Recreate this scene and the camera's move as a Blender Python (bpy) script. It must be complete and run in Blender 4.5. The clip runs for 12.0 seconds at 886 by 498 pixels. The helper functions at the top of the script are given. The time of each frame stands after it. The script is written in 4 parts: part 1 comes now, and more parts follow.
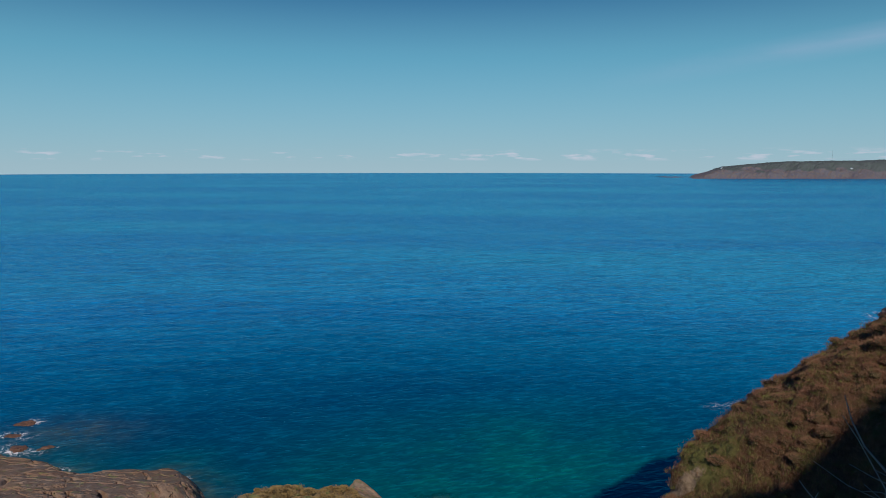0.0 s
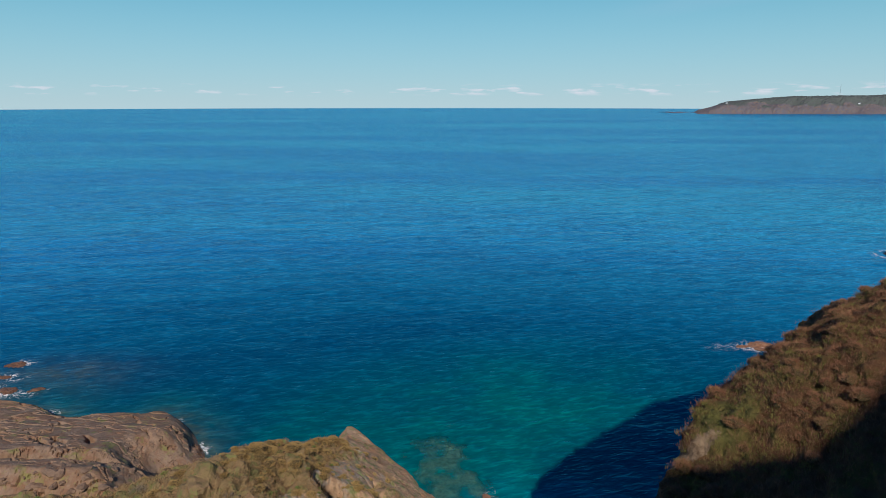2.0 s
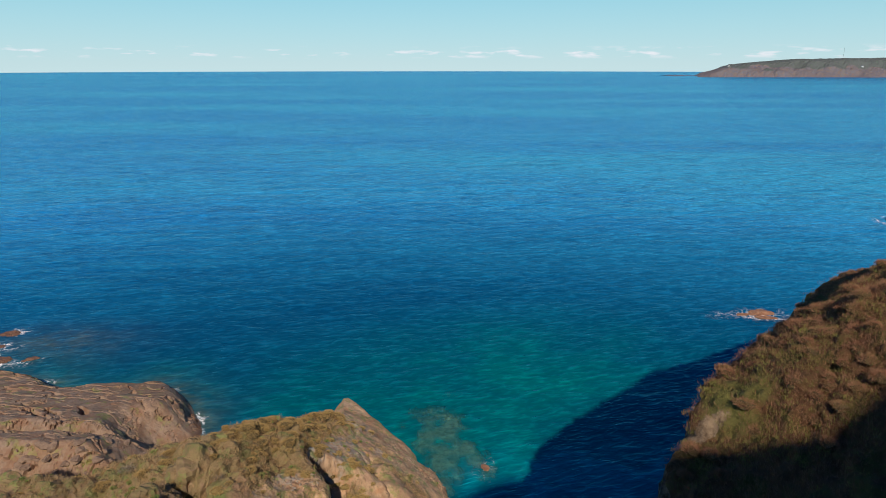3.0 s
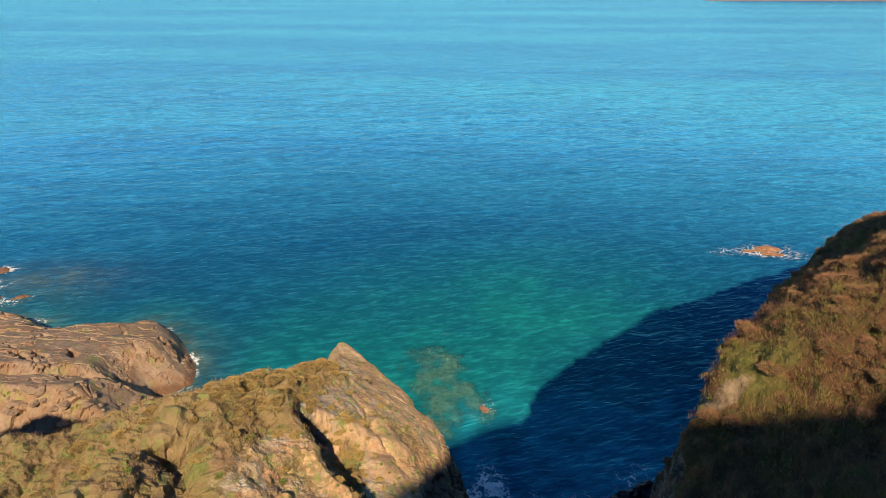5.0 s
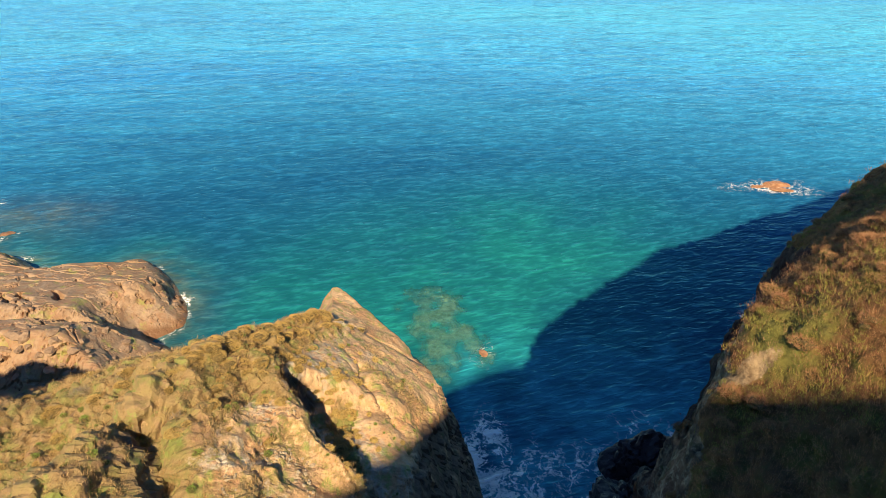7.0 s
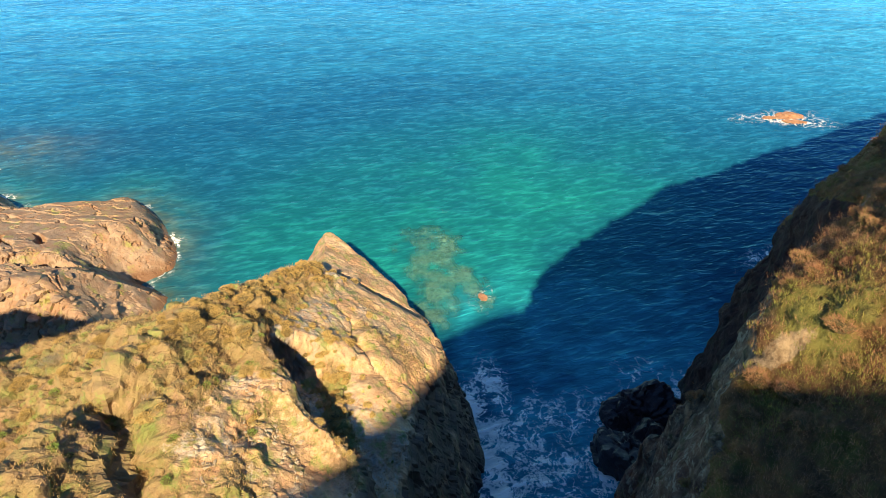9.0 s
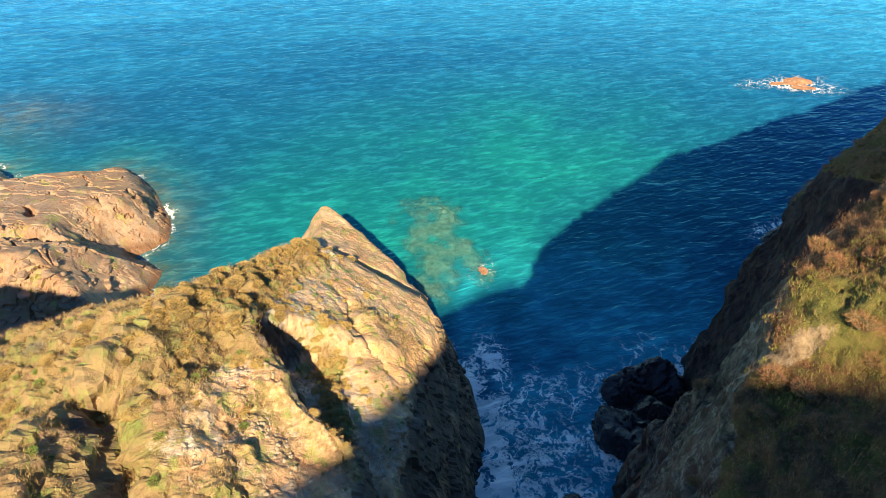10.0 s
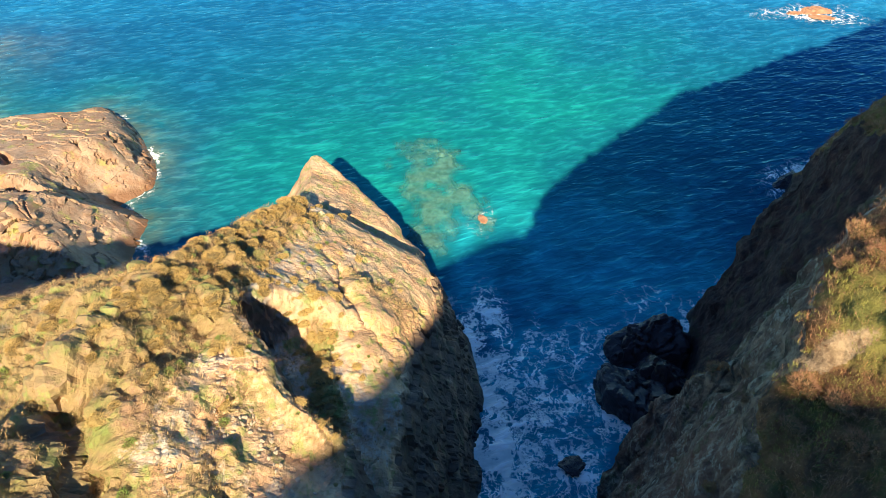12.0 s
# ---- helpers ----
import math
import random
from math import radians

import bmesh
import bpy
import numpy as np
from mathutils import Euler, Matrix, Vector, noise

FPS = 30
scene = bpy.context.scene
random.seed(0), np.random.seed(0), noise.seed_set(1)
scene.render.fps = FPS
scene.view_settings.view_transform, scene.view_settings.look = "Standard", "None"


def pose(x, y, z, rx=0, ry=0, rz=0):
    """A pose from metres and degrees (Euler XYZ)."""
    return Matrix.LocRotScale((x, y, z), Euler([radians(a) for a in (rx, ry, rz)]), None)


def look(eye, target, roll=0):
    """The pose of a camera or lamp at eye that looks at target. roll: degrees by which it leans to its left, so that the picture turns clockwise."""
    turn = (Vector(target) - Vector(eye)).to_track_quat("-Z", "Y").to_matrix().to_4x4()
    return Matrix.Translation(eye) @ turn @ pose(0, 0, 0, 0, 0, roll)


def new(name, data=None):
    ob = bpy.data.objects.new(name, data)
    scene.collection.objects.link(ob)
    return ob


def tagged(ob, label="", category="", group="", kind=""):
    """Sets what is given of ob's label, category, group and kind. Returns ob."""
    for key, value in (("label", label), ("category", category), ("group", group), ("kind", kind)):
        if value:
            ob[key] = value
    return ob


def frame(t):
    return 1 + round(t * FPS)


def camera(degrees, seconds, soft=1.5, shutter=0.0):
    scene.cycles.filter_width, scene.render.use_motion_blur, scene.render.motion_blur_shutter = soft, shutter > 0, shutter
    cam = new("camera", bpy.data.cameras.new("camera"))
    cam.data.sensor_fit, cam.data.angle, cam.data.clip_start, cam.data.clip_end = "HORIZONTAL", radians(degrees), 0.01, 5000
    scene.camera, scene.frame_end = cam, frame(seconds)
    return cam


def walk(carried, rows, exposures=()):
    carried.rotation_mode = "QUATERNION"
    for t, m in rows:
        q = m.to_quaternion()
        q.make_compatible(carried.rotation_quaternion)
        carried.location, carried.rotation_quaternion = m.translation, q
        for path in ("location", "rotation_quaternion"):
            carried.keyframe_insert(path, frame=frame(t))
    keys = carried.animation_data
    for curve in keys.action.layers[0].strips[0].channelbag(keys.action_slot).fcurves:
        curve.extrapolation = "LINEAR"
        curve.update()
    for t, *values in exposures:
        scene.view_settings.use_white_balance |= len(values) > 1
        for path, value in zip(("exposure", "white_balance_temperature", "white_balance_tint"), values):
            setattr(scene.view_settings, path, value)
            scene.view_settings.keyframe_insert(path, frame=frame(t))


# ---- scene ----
cam = camera(66.2, 12.0, 0.7)
PATH = [
    (0, (1.14, -1.662, 59.272), (1.114, 0.323, 59.026), -0.0),
    (0.5, (1.371, -0.169, 59.084), (1.343, 1.811, 58.8), 0.0),
    (1, (1.57, 1.299, 58.94), (1.542, 3.271, 58.607), 0.0),
    (1.5, (1.702, 2.702, 58.819), (1.673, 4.665, 58.439), 0.0),
    (2, (1.791, 4.049, 58.774), (1.764, 6.002, 58.345), 0.0),
    (2.5, (1.821, 5.344, 58.76), (1.796, 7.285, 58.28), 0.0),
    (3, (1.808, 6.565, 58.766), (1.786, 8.494, 58.237), 0.0),
    (3.5, (1.884, 7.758, 58.664), (1.861, 9.673, 58.09), 0.0),
    (5.5, (1.901, 12.514, 58.568), (1.884, 14.358, 57.794), 0.1),
    (6, (1.923, 13.712, 58.548), (1.907, 15.535, 57.726), 0.2),
    (6.5, (1.941, 14.899, 58.516), (1.925, 16.7, 57.646), 0.2),
    (7, (1.964, 16.078, 58.467), (1.948, 17.855, 57.55), 0.2),
    (9, (2.062, 20.801, 58.389), (2.05, 22.466, 57.283), 0.2),
    (9.5, (2.088, 21.98, 58.316), (2.076, 23.616, 57.166), 0.2),
    (10, (2.093, 23.158, 58.311), (2.082, 24.762, 57.117), 0.2),
    (10.5, (2.131, 24.338, 58.301), (2.12, 25.909, 57.064), 0.1),
    (11, (2.161, 25.508, 58.265), (2.152, 27.046, 56.986), 0.2),
    (11.5, (2.194, 26.666, 58.219), (2.186, 28.17, 56.9), 0.2),
    (12, (2.223, 27.83, 58.179), (2.216, 29.298, 56.821), 0.2),
]
EXPOSURES = [(0.0, -1.13, 5330, 10), (1.0, -1.0, 5430, 10), (2.5, -0.66, 5680, 11), (3.5, -0.36, 6050, 10), (5.5, 0.38, 7300, 7), (7.0, 0.72, 7750, 5),
             (9.5, 1.1, 7500, 3), (12.0, 1.35, 6950, 3)]
walk(cam, [(t, look(eye, to, roll)) for t, eye, to, roll in PATH], EXPOSURES)

# ---- sky and sun ----
SUN_WAY = Vector((-0.1, 1.4, -1.0)).normalized()
world = bpy.data.worlds.new("sky")
scene.world = world
world.use_nodes = True
wt = world.node_tree
wt.nodes.clear()
w_out = wt.nodes.new("ShaderNodeOutputWorld")
w_bg = wt.nodes.new("ShaderNodeBackground")
w_bg.inputs["Strength"].default_value = 0.059
w_sky = wt.nodes.new("ShaderNodeTexSky")
w_sky.sky_type = "NISHITA"
w_sky.sun_disc = False
w_sky.sun_elevation = math.asin(-SUN_WAY.z)
w_sky.sun_rotation = math.atan2(-SUN_WAY.x, -SUN_WAY.y)
w_sky.air_density, w_sky.dust_density, w_sky.ozone_density = 1.0, 0.0, 3.0


def w_node(kind, links=()):
    n = wt.nodes.new(kind)
    for a, b in links:
        wt.links.new(a, n.inputs[b])
    return n


def w_math(op, a, b):
    n = wt.nodes.new("ShaderNodeMath")
    n.operation, n.use_clamp = op, False
    for k, v in enumerate((a, b)):
        if isinstance(v, (int, float)):
            n.inputs[k].default_value = v
        else:
            wt.links.new(v, n.inputs[k])
    return n.outputs[0]


def w_ramp(fac, stops):
    n = w_node("ShaderNodeValToRGB", [(fac, 0)])
    while len(n.color_ramp.elements) < len(stops):
        n.color_ramp.elements.new(0.5)
    for e, (at, v) in zip(n.color_ramp.elements, stops):
        e.position, e.color = at, (v, v, v, 1)
    return n.outputs[0]


def w_mix(fac, a, b, blend="MIX"):
    n = wt.nodes.new("ShaderNodeMix")
    n.data_type, n.blend_type = "RGBA", blend
    for v, k in ((fac, 0), (a, 6), (b, 7)):
        if isinstance(v, (int, float)):
            n.inputs[k].default_value = v
        elif isinstance(v, tuple):
            n.inputs[k].default_value = (*v, 1)
        else:
            wt.links.new(v, n.inputs[k])
    return n.outputs[2]


# low banks of cloud along the horizon and a thin streak of cirrus
w_dir = w_node("ShaderNodeTexCoord").outputs["Generated"]
w_sep = w_node("ShaderNodeSeparateXYZ", [(w_dir, 0)])
elev = w_sep.outputs[2]
flat = w_node("ShaderNodeMapping", [(w_dir, 0)])
flat.inputs["Scale"].default_value = (18, 18, 100)
puff = w_node("ShaderNodeTexNoise", [(flat.outputs[0], 0)])
puff.inputs["Scale"].default_value, puff.inputs["Detail"].default_value = 1.6, 5.0
level = w_ramp(w_math("MULTIPLY", w_math("ADD", elev, 0.02), 10.0), [(0.25, 0), (0.30, 1), (0.36, 1), (0.43, 0)])
bank = w_math("MULTIPLY", w_ramp(puff.outputs["Fac"], [(0.54, 0), (0.68, 0.7)]), level)
haze = w_ramp(w_math("ADD", elev, 0.02), [(0.0, 0.85), (0.06, 0.7), (0.18, 0.4), (0.27, 0.1), (0.34, 0.0)])
streak_v = w_node("ShaderNodeMapping", [(w_dir, 0)])
streak_v.inputs["Scale"].default_value = (6, 6, 30)
streak = w_node("ShaderNodeTexNoise", [(streak_v.outputs[0], 0)])
streak.inputs["Scale"].default_value, streak.inputs["Detail"].default_value = 1.3, 4.0
# one long thin wisp that climbs away to the right of the bay
across = w_node("ShaderNodeVectorMath", [(w_dir, 0)])
across.operation = "DOT_PRODUCT"
across.inputs[1].default_value = (0.164, 0.080, -0.983)
near_wisp = w_ramp(w_math("ABSOLUTE", across.outputs["Value"], 0.0), [(0.0, 1), (0.02, 0)])
wisp = w_math("MULTIPLY", near_wisp, w_ramp(w_sep.outputs[0], [(0.2, 0), (0.5, 1)]))
cirrus = w_math("MULTIPLY", wisp, w_ramp(streak.outputs["Fac"], [(0.35, 0.1), (0.65, 0.32)]))
tint = w_mix(w_ramp(elev, [(0.28, 0), (0.6, 1)]), (0.115, 0.65, 1.1), (0.46, 0.96, 1.55))
sky_colour = w_mix(1.0, w_sky.outputs[0], tint, "MULTIPLY")
haze_colour = w_mix(w_ramp(elev, [(0.0, 0), (0.15, 1)]), (17.6, 20.6, 18.8), (13.0, 25.6, 23.6))
sky_colour = w_mix(haze, sky_colour, haze_colour)
sky_colour = w_mix(bank, sky_colour, (24.0, 21.5, 20.5))
sky_colour = w_mix(cirrus, sky_colour, (17.0, 17.0, 19.0))
wt.links.new(sky_colour, w_bg.inputs["Color"])
wt.links.new(w_bg.outputs[0], w_out.inputs["Surface"])

sun_data = bpy.data.lights.new("sun", "SUN")
sun_data.energy, sun_data.angle, sun_data.color = 5.0, radians(0.8), (1.0, 0.87, 0.66)
sun = new("sun", sun_data)
sun.matrix_world = Matrix.Translation((0, -60, 150)) @ SUN_WAY.to_track_quat("-Z", "Y").to_matrix().to_4x4()


# ---- noise on arrays ----
def hashed(ix, iy, iz, seed):
    h = (ix.astype(np.int64) * 374761393 + iy.astype(np.int64) * 668265263 + iz.astype(np.int64) * 2147483647 + seed * 974711) & 0xFFFFFFFF
    h = ((h ^ (h >> 13)) * 1274126177) & 0xFFFFFFFF
    h = ((h ^ (h >> 16)) * 2246822519) & 0xFFFFFFFF
    return ((h ^ (h >> 15)) & 0xFFFFFF) / float(0x1000000)


def value_noise(p, seed=0):
    """Smooth noise in -1..1 at the rows of p."""
    i = np.floor(p)
    f = p - i
    f = f * f * f * (f * (f * 6 - 15) + 10)
    i = i.astype(np.int64)
    total = 0.0
    for dx in (0, 1):
        for dy in (0, 1):
            for dz in (0, 1):
                w = (f[:, 0] if dx else 1 - f[:, 0]) * (f[:, 1] if dy else 1 - f[:, 1]) * (f[:, 2] if dz else 1 - f[:, 2])
                total = total + w * hashed(i[:, 0] + dx, i[:, 1] + dy, i[:, 2] + dz, seed)
    return total * 2 - 1


def fbm(p, octaves=4, seed=0, gain=0.5):
    total, amp = 0.0, 1.0
    for k in range(octaves):
        total = total + amp * value_noise(p * 2.03**k + 17.3 * k, seed + k)
        amp *= gain
    return total


def cells(p, seed=0):
    """Distance to the nearest cell centre, the gap to the next one, and a random number for the cell."""
    i = np.floor(p).astype(np.int64)
    f1, f2, who = np.full(len(p), 9.0), np.full(len(p), 9.0), np.zeros(len(p))
    for dx in (-1, 0, 1):
        for dy in (-1, 0, 1):
            for dz in (-1, 0, 1):
                a, b, c = i[:, 0] + dx, i[:, 1] + dy, i[:, 2] + dz
                q = np.stack([a + hashed(a, b, c, seed), b + hashed(a, b, c, seed + 5), c + hashed(a, b, c, seed + 9)], 1)
                d = np.sqrt(((p - q) ** 2).sum(1))
                near = d < f1
                f2 = np.where(near, f1, np.minimum(f2, d))
                who = np.where(near, hashed(a, b, c, seed + 21), who)
                f1 = np.where(near, d, f1)
    return f1, f2 - f1, who


def inside(poly, x, y):
    """Distance from the outline, positive inside it."""
    d, odd = np.full(x.shape, 1e9), np.zeros(x.shape, bool)
    for (ax, ay), (bx, by) in zip(poly, poly[1:] + poly[:1]):
        ex, ey = bx - ax, by - ay
        t = np.clip(((x - ax) * ex + (y - ay) * ey) / (ex * ex + ey * ey), 0, 1)
        d = np.minimum(d, np.hypot(x - ax - t * ex, y - ay - t * ey))
        cross = (ay > y) != (by > y)
        odd ^= cross & (x < ax + (y - ay) * ex / (ey if ey else 1e-9))
    return np.where(odd, d, -d)


def smoothmin(a, b, k):
    h = np.clip(0.5 + 0.5 * (b - a) / k, 0, 1)
    return b * (1 - h) + a * h - k * h * (1 - h)


def ramp(v, a, b):
    t = np.clip((v - a) / (b - a), 0, 1)
    return t * t * (3 - 2 * t)


# ---- shapes of the land ----
CRAG_FOOT = [(0, 3), (4, 22), (5.5, 45), (5.9, 57.7), (5.8, 62), (6.2, 68.7), (5.3, 75.3), (3, 80.7), (0.3, 84.8), (-4, 90), (-9, 94.5),
             (-13, 96), (-18, 91), (-22, 84), (-28, 80), (-36, 82), (-60, 80), (-80, 40), (-85, -20), (-20, -20)]
RIGHT_FOOT = [(1, 3), (5, 22), (7.5, 45), (12.0, 51.5), (15.0, 56.5), (18.5, 59.8), (21.8, 62.5), (25, 68), (28, 74), (29.5, 79.7), (35.6, 85.1), (44.9, 94.4),
              (48.6, 101.5), (51, 107), (62, 113), (80, 121), (104, 128), (125, 110), (130, 20), (90, -20), (30, -20)]
SHORE_FOOT = [(-110, 124), (-92, 128), (-81, 125.5), (-74, 124), (-69.5, 120), (-66, 116.5), (-61, 118.5), (-56.5, 120.8), (-53.2, 124), (-49, 121.5), (-45.8, 118.5),
              (-42, 113.5), (-39.6, 108.5), (-38.8, 103), (-41.5, 99), (-36.5, 96.2), (-35.8, 91.5), (-36, 88), (-31, 78), (-30, 66), (-60, 50), (-110, 60)]


def beside(line, x, y):
    """Signed distance from a line of points (positive to its right) and how far along it lies, 0 to 1."""
    best, signed, along = np.full(x.shape, 1e9), np.zeros(x.shape), np.zeros(x.shape)
    n = len(line) - 1
    for k, ((ax, ay), (bx, by)) in enumerate(zip(line, line[1:])):
        ex, ey = bx - ax, by - ay
        t = np.clip(((x - ax) * ex + (y - ay) * ey) / (ex * ex + ey * ey), 0, 1)
        d = np.hypot(x - ax - t * ex, y - ay - t * ey)
        near = d < best
        side = np.sign((y - ay) * -ex + (x - ax) * ey)
        best, signed, along = np.where(near, d, best), np.where(near, d * side, signed), np.where(near, (k + t) / n, along)
    return signed, along


CREST_Y = [-10, 20, 40, 50, 58, 66, 73, 75, 77, 79, 86, 89, 90.5, 95, 98]
CREST_X = [-20, -18, -17, -15.5, -14.5, -13, -11, -10.8, -10.6, -10.8, -12, -12.3, -12.4, -13, -13]
CREST_Z = [42, 37, 34.0, 32.3, 29.3, 25.0, 21.5, 20.2, 16.6, 17.4, 16.2, 15.4, 11, 1, -6]


def crag_height(x, y):
    xc, zc = np.interp(y, CREST_Y, CREST_X), np.interp(y, CREST_Y, CREST_Z)
    u = x - xc
    right = zc - 0.45 * u - 0.018 * u * u
    v = np.maximum(-u, 0)
    base = np.interp(np.minimum(y, 57), CREST_Y, CREST_Z)
    flank = np.interp(y, [74, 78, 88, 90], [1.35, 0.8, 0.9, 1.4])
    left = np.maximum(zc - flank * v - 0.12 * v * v * (y > 60), np.minimum(base - 0.3 - 0.38 * v, 29.8 - 1.25 * np.maximum(0, y - 57) - 0.29 * v))
    left = left + 0.5 * np.clip(-x - 25, 0, 22) * ramp(54.5 - y, 0, 4)
    top = np.where(u > 0, right, left)
    # a ledge that breaks down seawards, and two gullies
    s, a = beside([(-1.4, 45.6), (-3.0, 48.4), (-8.0, 52.0), (-9.9, 54.9), (-11.2, 57.6)], x + 0.5 * np.sin(y * 1.3), y)
    top = top - np.where(s > 0, 5.8 * np.exp(-s / 5.5) * ramp(s, 0, 0.4), 0) * ramp(1 - a, 0, 0.15) + 1.1 * np.exp(-((s + 0.8) / 1.0) ** 2) * ramp(1 - a, 0, 0.3)
    s, a = beside([(-11.8, 39.2), (-12.8, 41.0), (-15.1, 45.2), (-16.2, 47.7)], x + 0.35 * np.sin(y * 1.7), y)
    top = top - 2.9 * np.exp(-((s / 1.4) ** 2)) * ramp(1 - a, 0, 0.3)
    s, a = beside([(-2, 58), (-5.2, 62), (-7.0, 67)], x + 0.3 * np.sin(y * 2.1), y)
    top = top - 0.9 * np.exp(-((s / 0.5) ** 2)) * ramp(1 - a, 0, 0.3) * ramp(a, 0, 0.3)
    wall = 3.0 * inside(CRAG_FOOT, x, y) - 1.5
    return smoothmin(top, wall, 1.5)


BROW = [(95, 112), (70, 94), (50, 81.5), (40.9, 76), (34.5, 72.3), (31.6, 66.8), (28.6, 60.7), (25.2, 57.0), (21.5, 54.6), (18.4, 48), (17.3, 46.3), (14.5, 40), (8, 24)]


def right_height(x, y):
    k = 0.8 * (np.minimum(x, 28) - 19.4) + 0.5 * np.clip(x - 28, 0, 5) + 0.75 * np.clip(x - 33, 0, 12) + 0.2 * np.maximum(x - 45, 0)
    fall = 0.45 * np.clip(y - 47, 0, 7) + 0.84 * np.clip(y - 54, 0, 16) + 0.35 * np.maximum(y - 70, 0)
    top = 37.3 + k - fall + 0.3 * (np.minimum(y, 46) - 46)
    p = np.stack([x, y, np.zeros_like(x)], 1)
    s, a = beside(BROW, x + 0.7 * fbm(p / 3.0, 3, 51), y)
    wall = np.interp(y, [47, 53, 60, 66, 72], [3.4, 2.8, 2.4, 2.3, 1.45])
    top = smoothmin(top, top - wall * (s - 0.4), 1.2)
    s, a = beside([(20.9, 51.5), (21.4, 56), (22.5, 60), (24.5, 65), (26.5, 72)], x + 0.6 * fbm(p / 2.0, 2, 53), y)
    top = top - 10.0 * np.exp(-((s / 2.0) ** 2)) * ramp(a, 0.05, 0.35)
    steep = np.interp(y, [56, 64, 70, 76, 82], [5.0, 4.4, 4.8, 4.8, 5.2])
    top = smoothmin(top, steep * inside(RIGHT_FOOT, x, y) - 1.5, 1.6)
    # a spur that runs down from the corner of the brow to the water
    s, a = beside([(19.2, 49.6), (18.4, 54.5), (18.4, 57), (18.4, 59), (18.3, 61)], x + 0.5 * fbm(p / 1.7, 2, 57), y)
    spur = np.interp(a, [0, 0.25, 0.5, 0.75, 1], [31.5, 22, 14.8, 4.5, -2]) - np.where(s > 0, 4.5, 6.5) * np.maximum(np.abs(s) - 0.3, 0)
    return -smoothmin(-top, -spur, 1.0)


def hill_height(x, y):
    skyline = np.interp(x, [-95, -35, -15, -9, -4.5, -1, 1.3, 3.3, 5.3, 8, 14.7, 18.5, 22.5, 27, 29, 31, 34, 55, 130],
                        [55, 58, 64, 69.3, 72.2, 72.8, 73.5, 74.2, 75.1, 76.5, 80.2, 81.4, 81.7, 82.2, 84.6, 86.6, 88.8, 96, 110])
    rise = np.interp(y, [-90, -20, -3, 2, 6, 22, 30], [8, 0, -16.2, -17.6, -33, -76, -110])
    return skyline + rise


def shore_height(x, y):
    top = 12.6 - 0.27 * (y - 82) + 0.06 * (-50 - x) + 0.25 * np.maximum(75 - y, 0)
    top = top - 7.5 * ramp(85.5 - y, 0, 5.0)
    crack = y - (95.7 + 0.287 * (x + 37)) + 0.5 * np.sin(x * 0.9)
    top = top - 2.6 * np.exp(-((crack / 0.7) ** 2)) - 0.9 * (crack < 0)
    for line in ([(-48.5, 105), (-47, 103.4), (-43.5, 99.9), (-39.8, 95.8)], [(-59.7, 96), (-55.2, 91.9)], [(-58.8, 98.1), (-54.8, 93.6)],
                 [(-54.5, 99.6), (-51.6, 96.1)], [(-52.8, 90.7), (-49.3, 87.7)], [(-50.1, 92.5), (-48.4, 89.8)]):
        s, a = beside(line, x + 0.35 * np.sin(y * 1.9), y + 0.3 * np.sin(x * 1.5))
        top = top - 1.3 * np.exp(-((s / 0.32) ** 2)) * (np.abs(a - 0.5) < 0.499)
    return smoothmin(top, np.maximum(1.1 * inside(SHORE_FOOT, x, y), 0.5 * inside(SHORE_FOOT, x, y)) - 0.5, 0.8)


def mesh_object(name, verts, faces, material, smooth=False, parent=None):
    me = bpy.data.meshes.new(name)
    me.from_pydata(verts, [], faces)
    me.materials.append(material)
    if smooth:
        me.polygons.foreach_set("use_smooth", np.ones(len(me.polygons), bool))
    me.update()
    ob = new(name, me)
    ob.parent = parent
    return ob


def grid_faces(nx, ny, keep=None):
    i = np.arange((nx - 1) * (ny - 1))
    a = (i // (nx - 1)) * nx + i % (nx - 1)
    f = np.stack([a, a + 1, a + nx + 1, a + nx], 1)
    return f if keep is None else f[keep[f].any(1)]


def fast_mesh(name, verts, faces, material, smooth, attributes=()):
    """A mesh from arrays, with unused vertices left out and point attributes laid on."""
    used = np.zeros(len(verts), bool)
    used[faces.ravel()] = True
    index = np.cumsum(used) - 1
    verts, faces = verts[used], index[faces]
    n = faces.shape[1]
    me = bpy.data.meshes.new(name)
    me.vertices.add(len(verts))
    me.vertices.foreach_set("co", verts.astype(np.float32).ravel())
    me.loops.add(faces.size)
    me.loops.foreach_set("vertex_index", faces.astype(np.int32).ravel())
    me.polygons.add(len(faces))
    me.polygons.foreach_set("loop_start", np.arange(0, faces.size, n, dtype=np.int32))
    me.polygons.foreach_set("use_smooth", np.full(len(faces), smooth))
    me.materials.append(material)
    me.update(calc_edges=True)
    for key, values in attributes:
        me.attributes.new(key, "FLOAT", "POINT").data.foreach_set("value", values[used].astype(np.float32))
    return new(name, me)


# ---- materials ----
def material(name):
    m = bpy.data.materials.new(name)
    m.use_nodes = True
    t = m.node_tree
    return m, t, t.nodes["Principled BSDF"]


